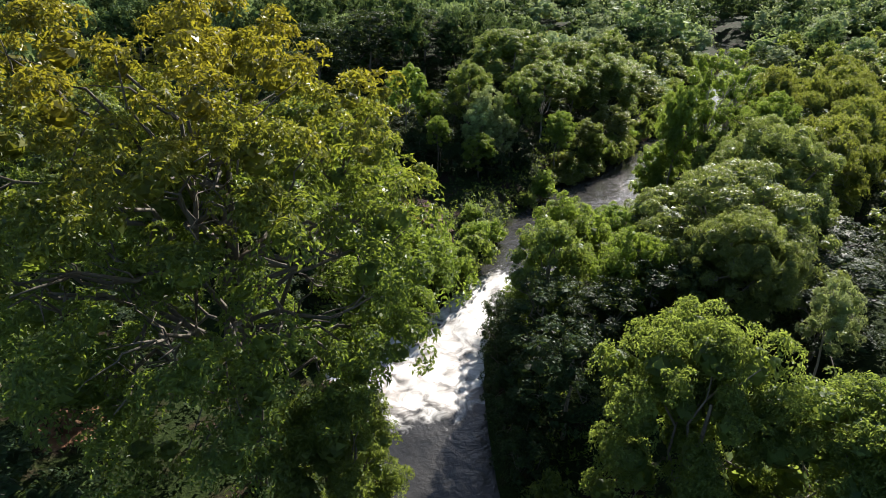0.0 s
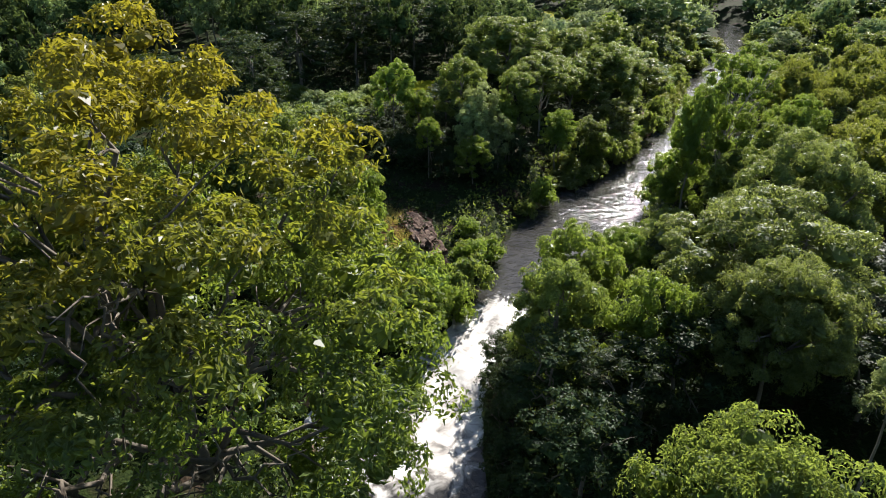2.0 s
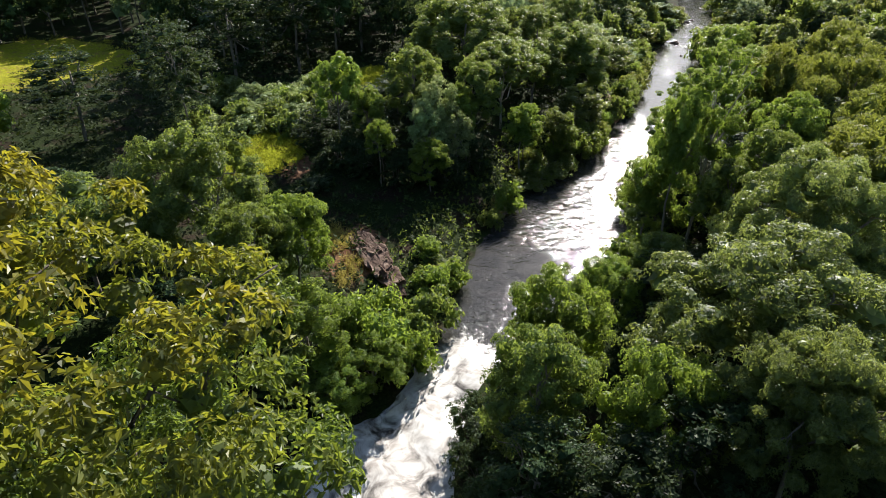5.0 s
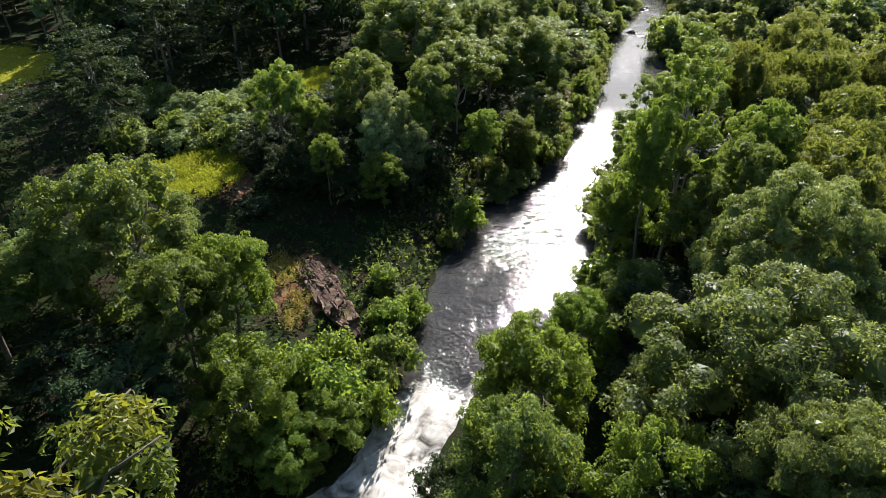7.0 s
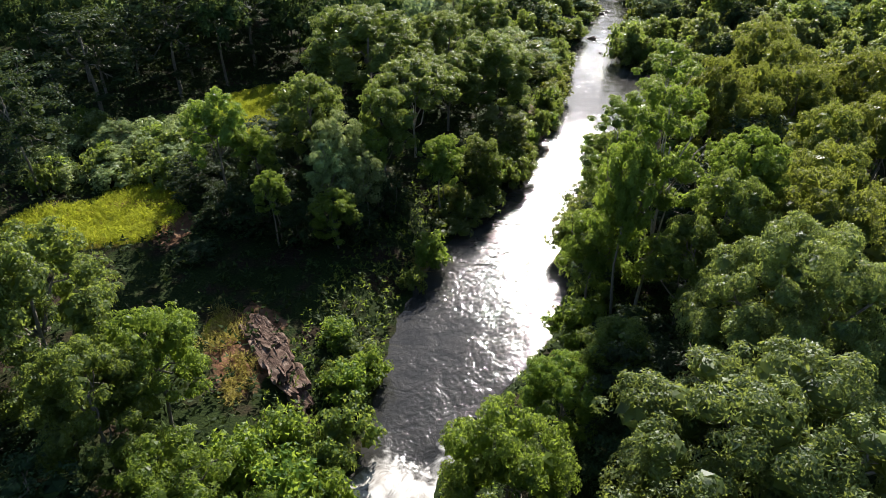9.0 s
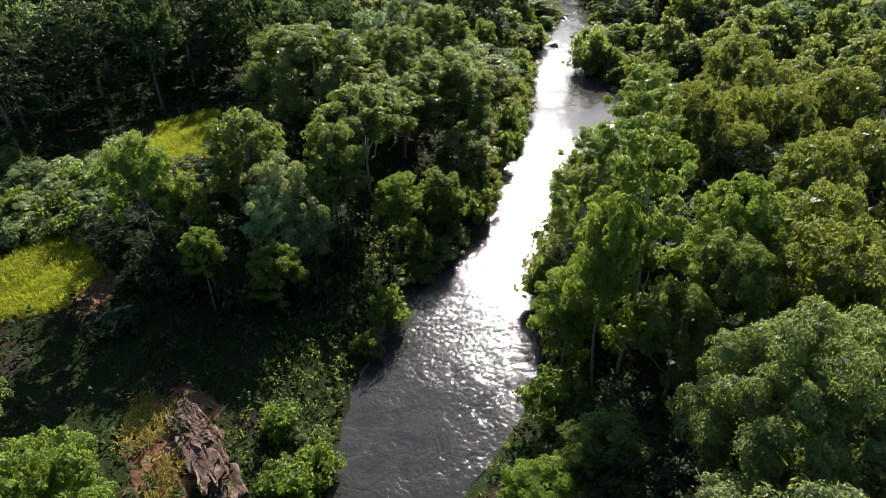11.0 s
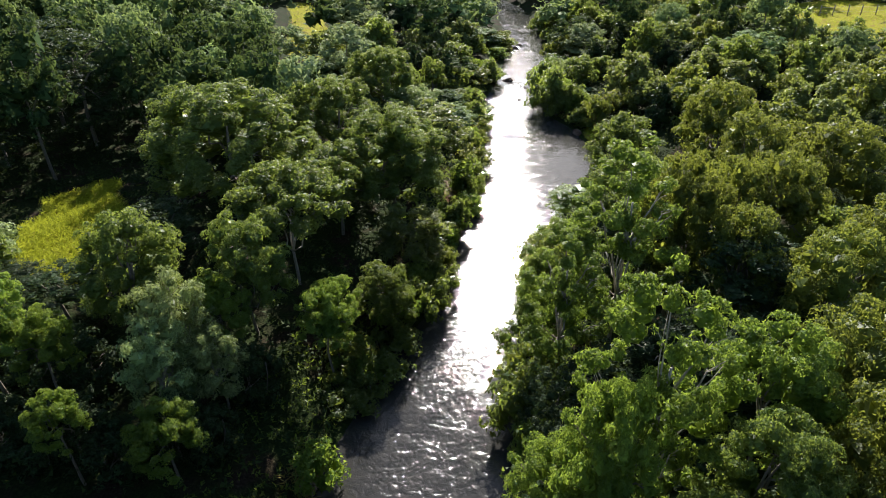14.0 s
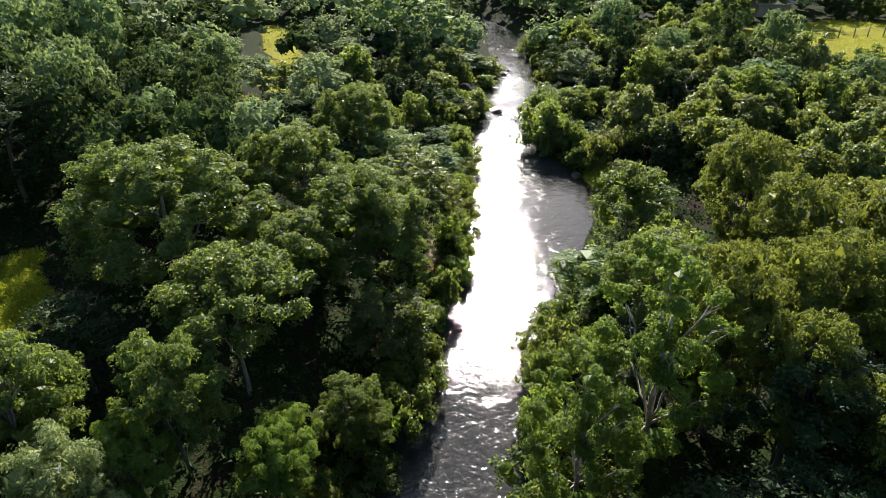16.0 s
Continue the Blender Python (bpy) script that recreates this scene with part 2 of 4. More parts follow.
def crown_arrays(rng, lobes, centre_z, leaves, length, width, flat=0.75, droop=0.15, bunch=0.42, inner=2, simple=False, bunches=9, core=0.62):
    """All leaves of a crown: bunches over the outer and upper side of every clump, leaves laid like shingles over every bunch, dense sprays inside."""
    area = np.array([l[3] ** 2 for l in lobes])
    counts = np.maximum(20, (leaves * area / area.sum())).astype(int)
    pts, ways, faces = [], [], []
    squash = np.array([1, 1, flat])
    for (x, y, z, r), c in zip(lobes, counts):
        out = np.array([x, y, (z - centre_z) * 0.8 + 0.6 * r])
        out = out / (np.linalg.norm(out) + 1e-9)
        v = unit(rng.normal(0, 0.62, (bunches, 3)) + out * 0.6 + np.array([0, 0, 0.6]))
        mid = np.array([x, y, z]) + v * (r * rng.uniform(0.68, 1.06, bunches))[:, None] * squash
        size = r * bunch * rng.uniform(0.6, 1.35, bunches)
        which = rng.choice(bunches, c, p=size ** 2 / (size ** 2).sum())
        u = unit(rng.normal(0, 0.75, (c, 3)) + v[which] * 0.55 + np.array([0, 0, 0.5]))
        t = rng.normal(0, 1, (c, 3))
        t = unit(t - u * (t * u).sum(1, keepdims=True))
        pts.append(mid[which] + u * (size[which] * rng.uniform(0.72, 1.08, c))[:, None] * np.array([1, 1, 0.72]))
        ways.append(t + u * rng.uniform(0.0, 0.7, (c, 1)) - np.array([0, 0, droop]))
        faces.append(u * 1.0 + np.array([0, 0, 0.35]))
    v, f = leaf_arrays(np.vstack(pts), np.vstack(ways), length, width, rng, np.vstack(faces), simple)
    # the dense inside of every clump: overlapping sprays round its middle
    shell = SHELL[inner]
    mid = shell.mean(1, keepdims=True)
    cores = []
    for x, y, z, r in lobes:
        n = len(shell)
        k = core * r * rng.uniform(0.8, 1.12, (n, 1, 1))
        tri = mid + (shell - mid) * rng.uniform(0.9, 1.5, (n, 1, 1)) + rng.normal(0, 0.16 / inner, (n, 3, 3))
        cores.append(np.array([x, y, z]) + (tri * k * np.append(squash[:2], flat * 0.95)))
    v2 = np.vstack(cores).reshape(-1, 3)
    f2 = np.arange(len(v2)).reshape(-1, 3)
    return np.vstack([v, v2]), np.vstack([f, f2 + len(v)])


def tube(bm, line, r0, r1, sides=7):
    """A tapered limb along a line of points."""
    rings = []
    n = len(line)
    for i, p in enumerate(line):
        p = Vector(p)
        d = (Vector(line[min(i + 1, n - 1)]) - Vector(line[max(i - 1, 0)])).normalized()
        u = d.orthogonal().normalized()
        w = d.cross(u)
        r = r0 + (r1 - r0) * i / (n - 1)
        rings.append([bm.verts.new(p + (u * math.cos(a) + w * math.sin(a)) * r) for a in [6.2832 * k / sides for k in range(sides)]])
    for a, b in zip(rings, rings[1:]):
        for k in range(sides):
            bm.faces.new((a[k], a[(k + 1) % sides], b[(k + 1) % sides], b[k]))
    bm.faces.new(rings[-1])
    bm.faces.new(rings[0][::-1])


def bent(rng, a, b, n, sway):
    a, b = np.array(a, float), np.array(b, float)
    k = np.linspace(0, 1, n)[:, None]
    line = a + (b - a) * k
    line[1:-1] += rng.normal(0, sway, (n - 2, 3))
    line[:, 2] += np.sin(k[:, 0] * math.pi) * sway * 0.8
    return line


def make_tree(name, label, category, group, seed, rx, height, clear, count, size, leaves, length, width, leaf, bark,
              limbs=7, trunk_r=0.2, low=-0.35, flat=0.68, droop=0.15, stems=1, simple=False, inner=1, bunches=9, core=0.62, full=2.0):
    """A tree at the origin: trunk and limbs in bark, and a crown of leaf clumps. clear: height of the crown's middle over the ground as a share."""
    rng = np.random.default_rng(seed)
    cz, rz = height * clear, height * (1 - clear)
    lobes = dome_lobes(rng, rx, rz, cz, count, size, low, full)
    root = new(name)
    root.empty_display_size = 0.5
    tagged(root, label, category, group)
    bm = bmesh.new()
    for s in range(stems):
        off = np.array([0, 0, 0]) if stems == 1 else np.append(rng.normal(0, 0.25, 2), 0)
        top = np.array([rng.normal(0, rx * 0.12), rng.normal(0, rx * 0.12), cz + rz * 0.45])
        line = bent(rng, off + np.array([0, 0, -0.5 - 0.6 * height]), off * 2 + top, 7, trunk_r * 0.6)
        tube(bm, line, trunk_r * 1.15 / math.sqrt(stems), trunk_r * 0.28, 6)
    chosen = rng.permutation(len(lobes))[:limbs]
    main = part("trunk", bm, bark, root, smooth=True)
    for j in chosen:
        x, y, z, r = lobes[j]
        start = line[int(rng.integers(4, 6))]
        bm = bmesh.new()
        way = bent(rng, start, (x * 0.9, y * 0.9, z), 6, rx * 0.05)
        tube(bm, way, trunk_r * 0.42, trunk_r * 0.12, 5)
        for k in range(2):
            e = np.array([x, y, z]) + rng.normal(0, r * 0.6, 3)
            tube(bm, bent(rng, way[3 + k], e, 4, rx * 0.03), trunk_r * 0.18, trunk_r * 0.06, 4)
        part("limb", bm, bark, root, smooth=True)
    v, f = crown_arrays(rng, lobes, cz, leaves, length, width, flat, droop, 0.35, inner, simple, bunches, core)
    ob = new("crown", raw_mesh("crown", v, f, [leaf]))
    ob.parent = root
    root["nominal_radius"], root["nominal_height"], root["root_depth"] = float(rx), float(height), 0.6 * height
    return root


def plant(proto, x, y, radius, top, turn=None, sink=0.1):
    """A copy of proto rooted in the ground at x, y, with its own crown radius and the height that its top reaches."""
    z = gz(x, y) - sink
    sx = radius / (1.1 * proto["nominal_radius"])
    tall, full = max(0.8, top - z), 1.04 * proto["nominal_height"]
    sz = min(tall / full, 1.4 * sx)
    sz = max(sz, tall / (full + proto["root_depth"]))
    a = random.uniform(0, 360) if turn is None else turn
    return copy_thing(proto, pose(x, y, z + tall - sz * full, 0, 0, a) @ Matrix.Diagonal((sx, sx, sz, 1)))


# ---- ground ----
MEADOWS = [(-4.8, 45.2, 0.8, 1.5), (-13.2, 55.3, 5.2, 3.0), (-10.4, 58.8, 2.6, 1.2), (-5, 73, 3.5, 7), (-45, 84, 14, 12), (90, 109, 15, 9), (11, 104, 2.2, 6), (15, 117, 2.2, 9), (18, 137, 2.5, 14), (38.6, 80.5, 1.6, 5), (84, 98, 6, 5)]


def meadow(x, y):
    """Over 0 inside a grassy clearing, with ragged rims."""
    best = np.full(np.shape(x), -9.0)
    for cx, cy, rx, ry in MEADOWS:
        best = np.maximum(best, 1 - np.hypot((x - cx) / rx, (y - cy) / ry) + 0.12 * rough(x, y, 0.8, 4) + 0.1 * rough(x, y, 2.3, 5))
    return best


def ground_material():
    """Leaf litter and moss, both darkened for tree shade, with grass and bare red earth where the attributes say, in
    ragged borders.
    """
    m, n, l, p = shader("valley_floor")
    coord = n.new("ShaderNodeTexCoord")
    wide = node(n, "ShaderNodeTexNoise", Scale=0.5, Detail=6.0)
    mid = node(n, "ShaderNodeTexNoise", Scale=1.7, Detail=7.0)
    fine = node(n, "ShaderNodeTexNoise", Scale=9.0, Detail=8.0)
    for k in (wide, mid, fine):
        l.new(coord.outputs["Object"], k.inputs["Vector"])
    # soil and moss near black: the forest's shade is put into their colour
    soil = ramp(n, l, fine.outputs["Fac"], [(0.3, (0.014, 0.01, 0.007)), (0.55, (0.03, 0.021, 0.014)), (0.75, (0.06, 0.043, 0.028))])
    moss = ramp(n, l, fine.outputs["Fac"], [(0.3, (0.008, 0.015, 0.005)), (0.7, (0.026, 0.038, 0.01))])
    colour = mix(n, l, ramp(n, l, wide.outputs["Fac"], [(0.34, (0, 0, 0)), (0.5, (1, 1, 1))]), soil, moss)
    grass = ramp(n, l, fine.outputs["Fac"], [(0.3, (0.13, 0.15, 0.012)), (0.7, (0.33, 0.31, 0.022))])
    grass = mix(n, l, ramp(n, l, mid.outputs["Fac"], [(0.5, (0, 0, 0)), (0.68, (1, 1, 1))]), grass, (0.2, 0.14, 0.045))
    red = ramp(n, l, mid.outputs["Fac"], [(0.3, (0.08, 0.038, 0.022)), (0.55, (0.17, 0.09, 0.052)), (0.75, (0.27, 0.17, 0.1))])
    sand = ramp(n, l, fine.outputs["Fac"], [(0.3, (0.16, 0.12, 0.08)), (0.7, (0.36, 0.29, 0.21))])
    for name, c in (("meadow", grass), ("scar", red), ("sand", sand)):
        at = n.new("ShaderNodeAttribute")
        at.attribute_name = name
        edge = math_node(n, l, "ADD", at.outputs["Fac"], math_node(n, l, "MULTIPLY", math_node(n, l, "SUBTRACT", mid.outputs["Fac"], 0.5), 0.9))
        colour = mix(n, l, math_node(n, l, "MULTIPLY", edge, 6.0, True), colour, c)
    l.new(colour, p.inputs["Base Color"])
    p.inputs["Roughness"].default_value = 0.95
    p.inputs["Specular IOR Level"].default_value = 0.05
    bump(n, l, p, fine.outputs["Fac"], 0.8, 0.08)
    return m


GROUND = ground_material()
SCARS = [(-8.3, 54.6, 1.3, 2.2), (-3.2, 44.0, 2.0, 3.4), (-14.5, 18.5, 1.6, 1.4), (20.4, 72.0, 1.0, 3.2), (-10.6, 57.6, 2.6, 0.5)]
SANDS = [(21.9, 75.4, 1.6, 1.8), (10.2, 57.2, 1.2, 0.8), (6.9, 51.0, 1.0, 1.0), (41.0, 88.5, 2.4, 3.0)]


def patches(x, y, spots):
    """Over 0 inside any of the patches."""
    best = np.full(np.shape(x), -1.0)
    for cx, cy, rx, ry in spots:
        best = np.maximum(best, 1 - np.hypot((x - cx) / rx, (y - cy) / ry))
    return best


def stretch(lo, hi, fine, far):
    """Grid lines: even between lo and hi, wider and wider out to far."""
    inner = np.arange(lo, hi + fine / 2, fine)
    steps = fine * 1.35 ** np.arange(1, 40)
    out = np.cumsum(steps)
    out = out[out < far]
    return np.concatenate([(lo - out)[::-1], inner, hi + out])


def make_ground():
    xs, ys = stretch(-45, 75, 0.6, 3500), stretch(-6, 125, 0.6, 3500)
    gx, gy = np.meshgrid(xs, ys)
    z = ground_height(gx.ravel(), gy.ravel())
    verts = np.column_stack([gx.ravel(), gy.ravel(), z])
    w, h = len(xs), len(ys)
    i = (np.arange(h - 1)[:, None] * w + np.arange(w - 1)[None]).ravel()
    faces = np.column_stack([i, i + 1, i + 1 + w, i + w])
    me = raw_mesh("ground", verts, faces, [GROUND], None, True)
    x, y = gx.ravel(), gy.ravel()
    for name, v in (("meadow", meadow(x, y) * 2.5), ("scar", patches(x, y, SCARS)), ("sand", patches(x, y, SANDS))):
        me.attributes.new(name, "FLOAT", "POINT").data.foreach_set("value", np.clip(v, -1, 1).astype(np.float32))
    ob = new("ground", me)
    return tagged(ob, "leaf-littered valley floor darkened for tree shade, with grassy clearings and red earth scars", "ground", kind="structure")


ground = make_ground()


# ---- river ----
def water_material():
    m, n, l, p = shader("muddy_river_water")
    coord = n.new("ShaderNodeTexCoord")
    foam = n.new("ShaderNodeAttribute")
    foam.attribute_name = "foam"
    big = node(n, "ShaderNodeTexNoise", Scale=0.85, Detail=6.0, Roughness=0.55, Distortion=0.8)
    small = node(n, "ShaderNodeTexNoise", Scale=3.4, Detail=5.0, Distortion=0.7)
    lace = node(n, "ShaderNodeTexNoise", Scale=1.1, Detail=8.0, Roughness=0.6, Distortion=0.9)
    for k in (big, small, lace):
        l.new(coord.outputs["Object"], k.inputs["Vector"])
    mask = math_node(n, l, "MULTIPLY", math_node(n, l, "ADD", math_node(n, l, "MULTIPLY", foam.outputs["Fac"], 1.15), math_node(n, l, "SUBTRACT", lace.outputs["Fac"], 0.95)), 3.2, True)
    mud = ramp(n, l, big.outputs["Fac"], [(0.3, (0.022, 0.022, 0.021)), (0.7, (0.042, 0.04, 0.037))])
    l.new(mix(n, l, mask, mud, ramp(n, l, lace.outputs["Fac"], [(0.3, (0.17, 0.16, 0.14)), (0.42, (0.34, 0.31, 0.28)), (0.52, (0.52, 0.5, 0.46)), (0.66, (0.7, 0.68, 0.65))])), p.inputs["Base Color"])
    l.new(math_node(n, l, "ADD", 0.06, math_node(n, l, "MULTIPLY", mask, 0.5)), p.inputs["Roughness"])
    p.inputs["IOR"].default_value = 1.333
    hgt = math_node(n, l, "ADD", math_node(n, l, "MULTIPLY", big.outputs["Fac"], 1.0), math_node(n, l, "MULTIPLY", small.outputs["Fac"], 0.42))
    ripple = n.new("ShaderNodeAttribute")
    ripple.attribute_name = "ripple"
    b = node(n, "ShaderNodeBump", Distance=0.2)
    l.new(math_node(n, l, "MULTIPLY", ripple.outputs["Fac"], math_node(n, l, "SUBTRACT", 1.0, math_node(n, l, "MULTIPLY", mask, 0.88))), b.inputs["Strength"])
    l.new(hgt, b.inputs["Height"])
    l.new(b.outputs["Normal"], p.inputs["Normal"])
    return m


WATER = water_material()


def rapid(x, y):
    """How broken the water is, 0 to 1."""
    # white foam thinned downstream and rightwards, partly to darken the water for tree shade
    r = 0.95 * step(39.6 - y, 0, 6) * (1 - 0.85 * step(24.5 - y, 0, 4.5)) * (1 - 0.7 * step(x, 0.4, 2.4) * step(28 - y, 0, 4))
    for cx, cy, k, s in ((38.5, 101.5, 0.55, 3.5), (45, 117, 0.45, 4), (50, 130, 0.4, 5), (4.5, 44, 0.2, 4), (31, 84, 0.15, 4)):
        r = np.maximum(r, k * np.exp(-((x - cx) ** 2 + (y - cy) ** 2) / s ** 2))
    return r


def make_river():
    n, k = 2000, 44
    # more cross lines through the near rapids than far upstream
    far, near = np.linspace(0, 0.845, 700, endpoint=False), np.linspace(0.845, 1, n - 700)
    share = np.concatenate([far, near])

    def edge(pts):
        fine = smooth_line(pts, 1200)
        i = np.linspace(0, 1, 1200)
        return np.column_stack([np.interp(share, i, fine[:, 0]), np.interp(share, i, fine[:, 1])])

    a, b = edge(LEFT), edge(RIGHT)
    u = np.linspace(-0.12, 1.12, k)
    g = a[:, None] + (b - a)[:, None] * u[None, :, None]
    x, y = g[..., 0].ravel(), g[..., 1].ravel()
    r = rapid(x, y)
    chop = np.zeros(len(x))
    for i in np.nonzero(r > 0.04)[0]:
        v = Vector((x[i] * 1.0, y[i] * 0.7, 0.0))
        chop[i] = noise.noise(v * 0.55) + 0.75 * abs(noise.noise(v * 1.5 + Vector((7, 3, 1)))) + 0.3 * noise.noise(v * 3.2) + 0.07 * noise.noise(v * 8.0)
    z = -0.45 * step(36 - y, 0, 9) + r * 0.24 * chop
    i = (np.arange(n - 1)[:, None] * k + np.arange(k - 1)[None]).ravel()
    me = raw_mesh("river", np.column_stack([x, y, z]), np.column_stack([i, i + 1, i + 1 + k, i + k]), [WATER], None, True)
    at = me.attributes.new("foam", "FLOAT", "POINT")
    at.data.foreach_set("value", np.clip(r * (0.72 + 0.38 * chop), 0, 1).astype(np.float32))
    at = me.attributes.new("ripple", "FLOAT", "POINT")
    at.data.foreach_set("value", (0.36 - 0.2 * step(y, 60, 80) + 0.16 * step(y, 78, 92) + 0.12 * rough(x, y, 1.6, 6) * (1 - step(y, 60, 80))).astype(np.float32))
    return tagged(new("river", me), "muddy river with glinting ripples and white foaming rapids", "river", kind="structure")


river = make_river()

# ---- rocks ----
def rock_material():
    m, n, l, p = shader("weathered_rock")
    coord = n.new("ShaderNodeTexCoord")
    a = node(n, "ShaderNodeTexNoise", Scale=2.2, Detail=8.0)
    b = node(n, "ShaderNodeTexNoise", Scale=14.0, Detail=6.0)
    for k in (a, b):
        l.new(coord.outputs["Object"], k.inputs["Vector"])
    c = ramp(n, l, a.outputs["Fac"], [(0.3, (0.03, 0.018, 0.013)), (0.5, (0.11, 0.066, 0.046)), (0.7, (0.34, 0.25, 0.19))])
    l.new(mix(n, l, 0.4, c, ramp(n, l, b.outputs["Fac"], [(0.35, (0.02, 0.011, 0.008)), (0.65, (0.13, 0.075, 0.052))])), p.inputs["Base Color"])
    p.inputs["Roughness"].default_value = 0.85
    p.inputs["Specular IOR Level"].default_value = 0.2
    bump(n, l, p, b.outputs["Fac"], 0.9, 0.05)
    return m


ROCK = rock_material()


def rock_mesh(sx, sy, sz, seed, detail=3):
    """A broken rock: a lump cut by a few planes, with ledges."""
    bm = bmesh.new()
    bmesh.ops.create_icosphere(bm, subdivisions=detail, radius=1)
    rng = random.Random(seed)
    off = Vector((seed * 3.1, seed * 1.7, seed * 0.9))
    cuts = [(Vector((rng.uniform(-1, 1), rng.uniform(-1, 1), rng.uniform(-0.6, 1))).normalized(), rng.uniform(0.45, 0.8)) for _ in range(9)]
    for v in bm.verts:
        c = v.co * (1 + 0.3 * noise.noise(v.co * 1.5 + off))
        for n, d in cuts:
            over = c.dot(n) - d
            if over > 0:
                c -= n * over * 0.9
        c.z += 0.1 * math.floor(c.z * 3 + noise.noise(v.co * 2 + off)) / 3
        c *= 1 + 0.08 * noise.noise(v.co * 5 + off)
        v.co = Vector((c.x * sx, c.y * sy, c.z * sz))
    return bm


def slab_mesh(sx, sy, sz, seed):
    """A split plate of layered stone: ragged outline, stepped top, sharp edges."""
    bm = bmesh.new()
    bmesh.ops.create_cube(bm, size=2)
    bmesh.ops.subdivide_edges(bm, edges=bm.edges[:], cuts=5, use_grid_fill=True)
    off = Vector((seed * 3.1, seed * 1.7, seed * 0.9))
    for v in bm.verts:
        c = v.co.copy()
        wander = Vector((noise.noise(c * 0.9 + off), noise.noise(c * 1.1 + off * 2), 0)) * 0.42
        jag = noise.noise(Vector((c.x * 3.3, c.y * 3.3, c.z * 0.6)) + off)
        pinch = 1 - 0.22 * abs(c.x) ** 3 + 0.2 * jag
        layer = math.floor((c.y + 0.8 * noise.noise(c * 1.3 + off)) * 1.6) * 0.3 if c.z > 0.3 else 0
        v.co = Vector(((c.x * (1 + 0.14 * jag) + wander.x) * sx, (c.y * pinch + wander.y) * sy, (c.z - layer * 0.8 + 0.25 * noise.noise(c * 2.5 + off)) * sz))
    return bm


def make_outcrop():
    """Strata that run down the bank, each ledge a step lower, broken into plates."""
    root = new("rock_outcrop")
    root.location = (-1.9, 42.8, gz(-1.9, 42.8))
    tagged(root, "reddish-brown layered rock outcrop of tilted slabs on the grassy bank", "rock")
    rng = random.Random(4)
    along, across = Vector((0.42, -0.9, 0)), Vector((-0.9, -0.42, 0))
    for row in range(4):
        s = -4.0 + 0.6 * abs(row - 1) + rng.uniform(-0.3, 0.3)
        while s < 4.2 - 0.5 * abs(row - 2):
            half = rng.uniform(0.35, 1.2)
            s += half
            q = along * s + across * (0.36 * row - 0.5 + 0.15 * math.sin(s * 1.3) + rng.uniform(-0.08, 0.08))
            slab = part("slab", slab_mesh(half * 1.05, rng.uniform(0.2, 0.36), rng.uniform(0.08, 0.15), row * 20 + int(s * 3) + 40), ROCK, root)
            z = gz(-1.9 + q.x, 42.8 + q.y) - root.location.z
            q *= 0.82
            slab.matrix_local = pose(q.x, q.y, z + 0.5 - 0.06 * row - 0.05 * abs(s) + rng.uniform(-0.07, 0.1), rng.uniform(12, 30), rng.uniform(-9, 9), -65 + rng.uniform(-12, 12))
            s += half * rng.uniform(0.75, 1.2)
    return root


make_outcrop()
for i, (x, y, s) in enumerate([(37.6, 103.2, 0.9), (39.6, 101.2, 0.7), (38.3, 99.6, 0.6), (40.4, 103.4, 0.8), (44.4, 117.2, 0.9), (46.2, 119, 0.7), (36.8, 84.0, 0.55), (36.0, 95.6, 0.6), (-6.6, 27.6, 0.9), (-5.8, 24.4, 0.7), (2.9, 24.4, 0.6), (-5.6, 29.6, 0.7), (3.2, 26.4, 0.5), (4.2, 35.4, 0.5), (12.6, 59.0, 0.5), (19.6, 66.8, 0.5)]):
    me = bpy.data.meshes.new("boulder")
    bm = rock_mesh(s, s * 0.8, s * 0.75, 20 + i)
    bm.to_mesh(me)
    bm.free()
    me.materials.append(ROCK)
    b = new("boulder", me)
    b.matrix_world = pose(x, y, max(-0.35, gz(x, y)) + 0.1 * s, 0, 0, 40 * i)
    tagged(b, "wet brown boulder half sunk at the river's edge", "rock", "boulders in the river")


# ---- farmstead beyond the far meadow ----
def plain_material(name, a, b, rough_value, metal=0.0, scale=6.0):
    m, n, l, p = shader(name)
    coord = n.new("ShaderNodeTexCoord")
    k = node(n, "ShaderNodeTexNoise", Scale=scale, Detail=6.0)
    l.new(coord.outputs["Object"], k.inputs["Vector"])
    l.new(ramp(n, l, k.outputs["Fac"], [(0.3, a), (0.7, b)]), p.inputs["Base Color"])
    p.inputs["Roughness"].default_value, p.inputs["Metallic"].default_value = rough_value, metal
    return m


WALL = plain_material("mud_plaster", (0.25, 0.2, 0.15), (0.4, 0.34, 0.27), 0.9)
TIN = plain_material("weathered_tin", (0.3, 0.31, 0.33), (0.5, 0.51, 0.53), 0.5, 0.3)
WOOD = plain_material("grey_weathered_wood", (0.12, 0.1, 0.08), (0.26, 0.22, 0.18), 0.9)


def block(sx, sy, sz, at=(0, 0, 0)):
    bm = bmesh.new()
    bmesh.ops.create_cube(bm, size=1, matrix=Matrix.Translation(at) @ Matrix.Diagonal((sx, sy, sz, 1)))
    return bm


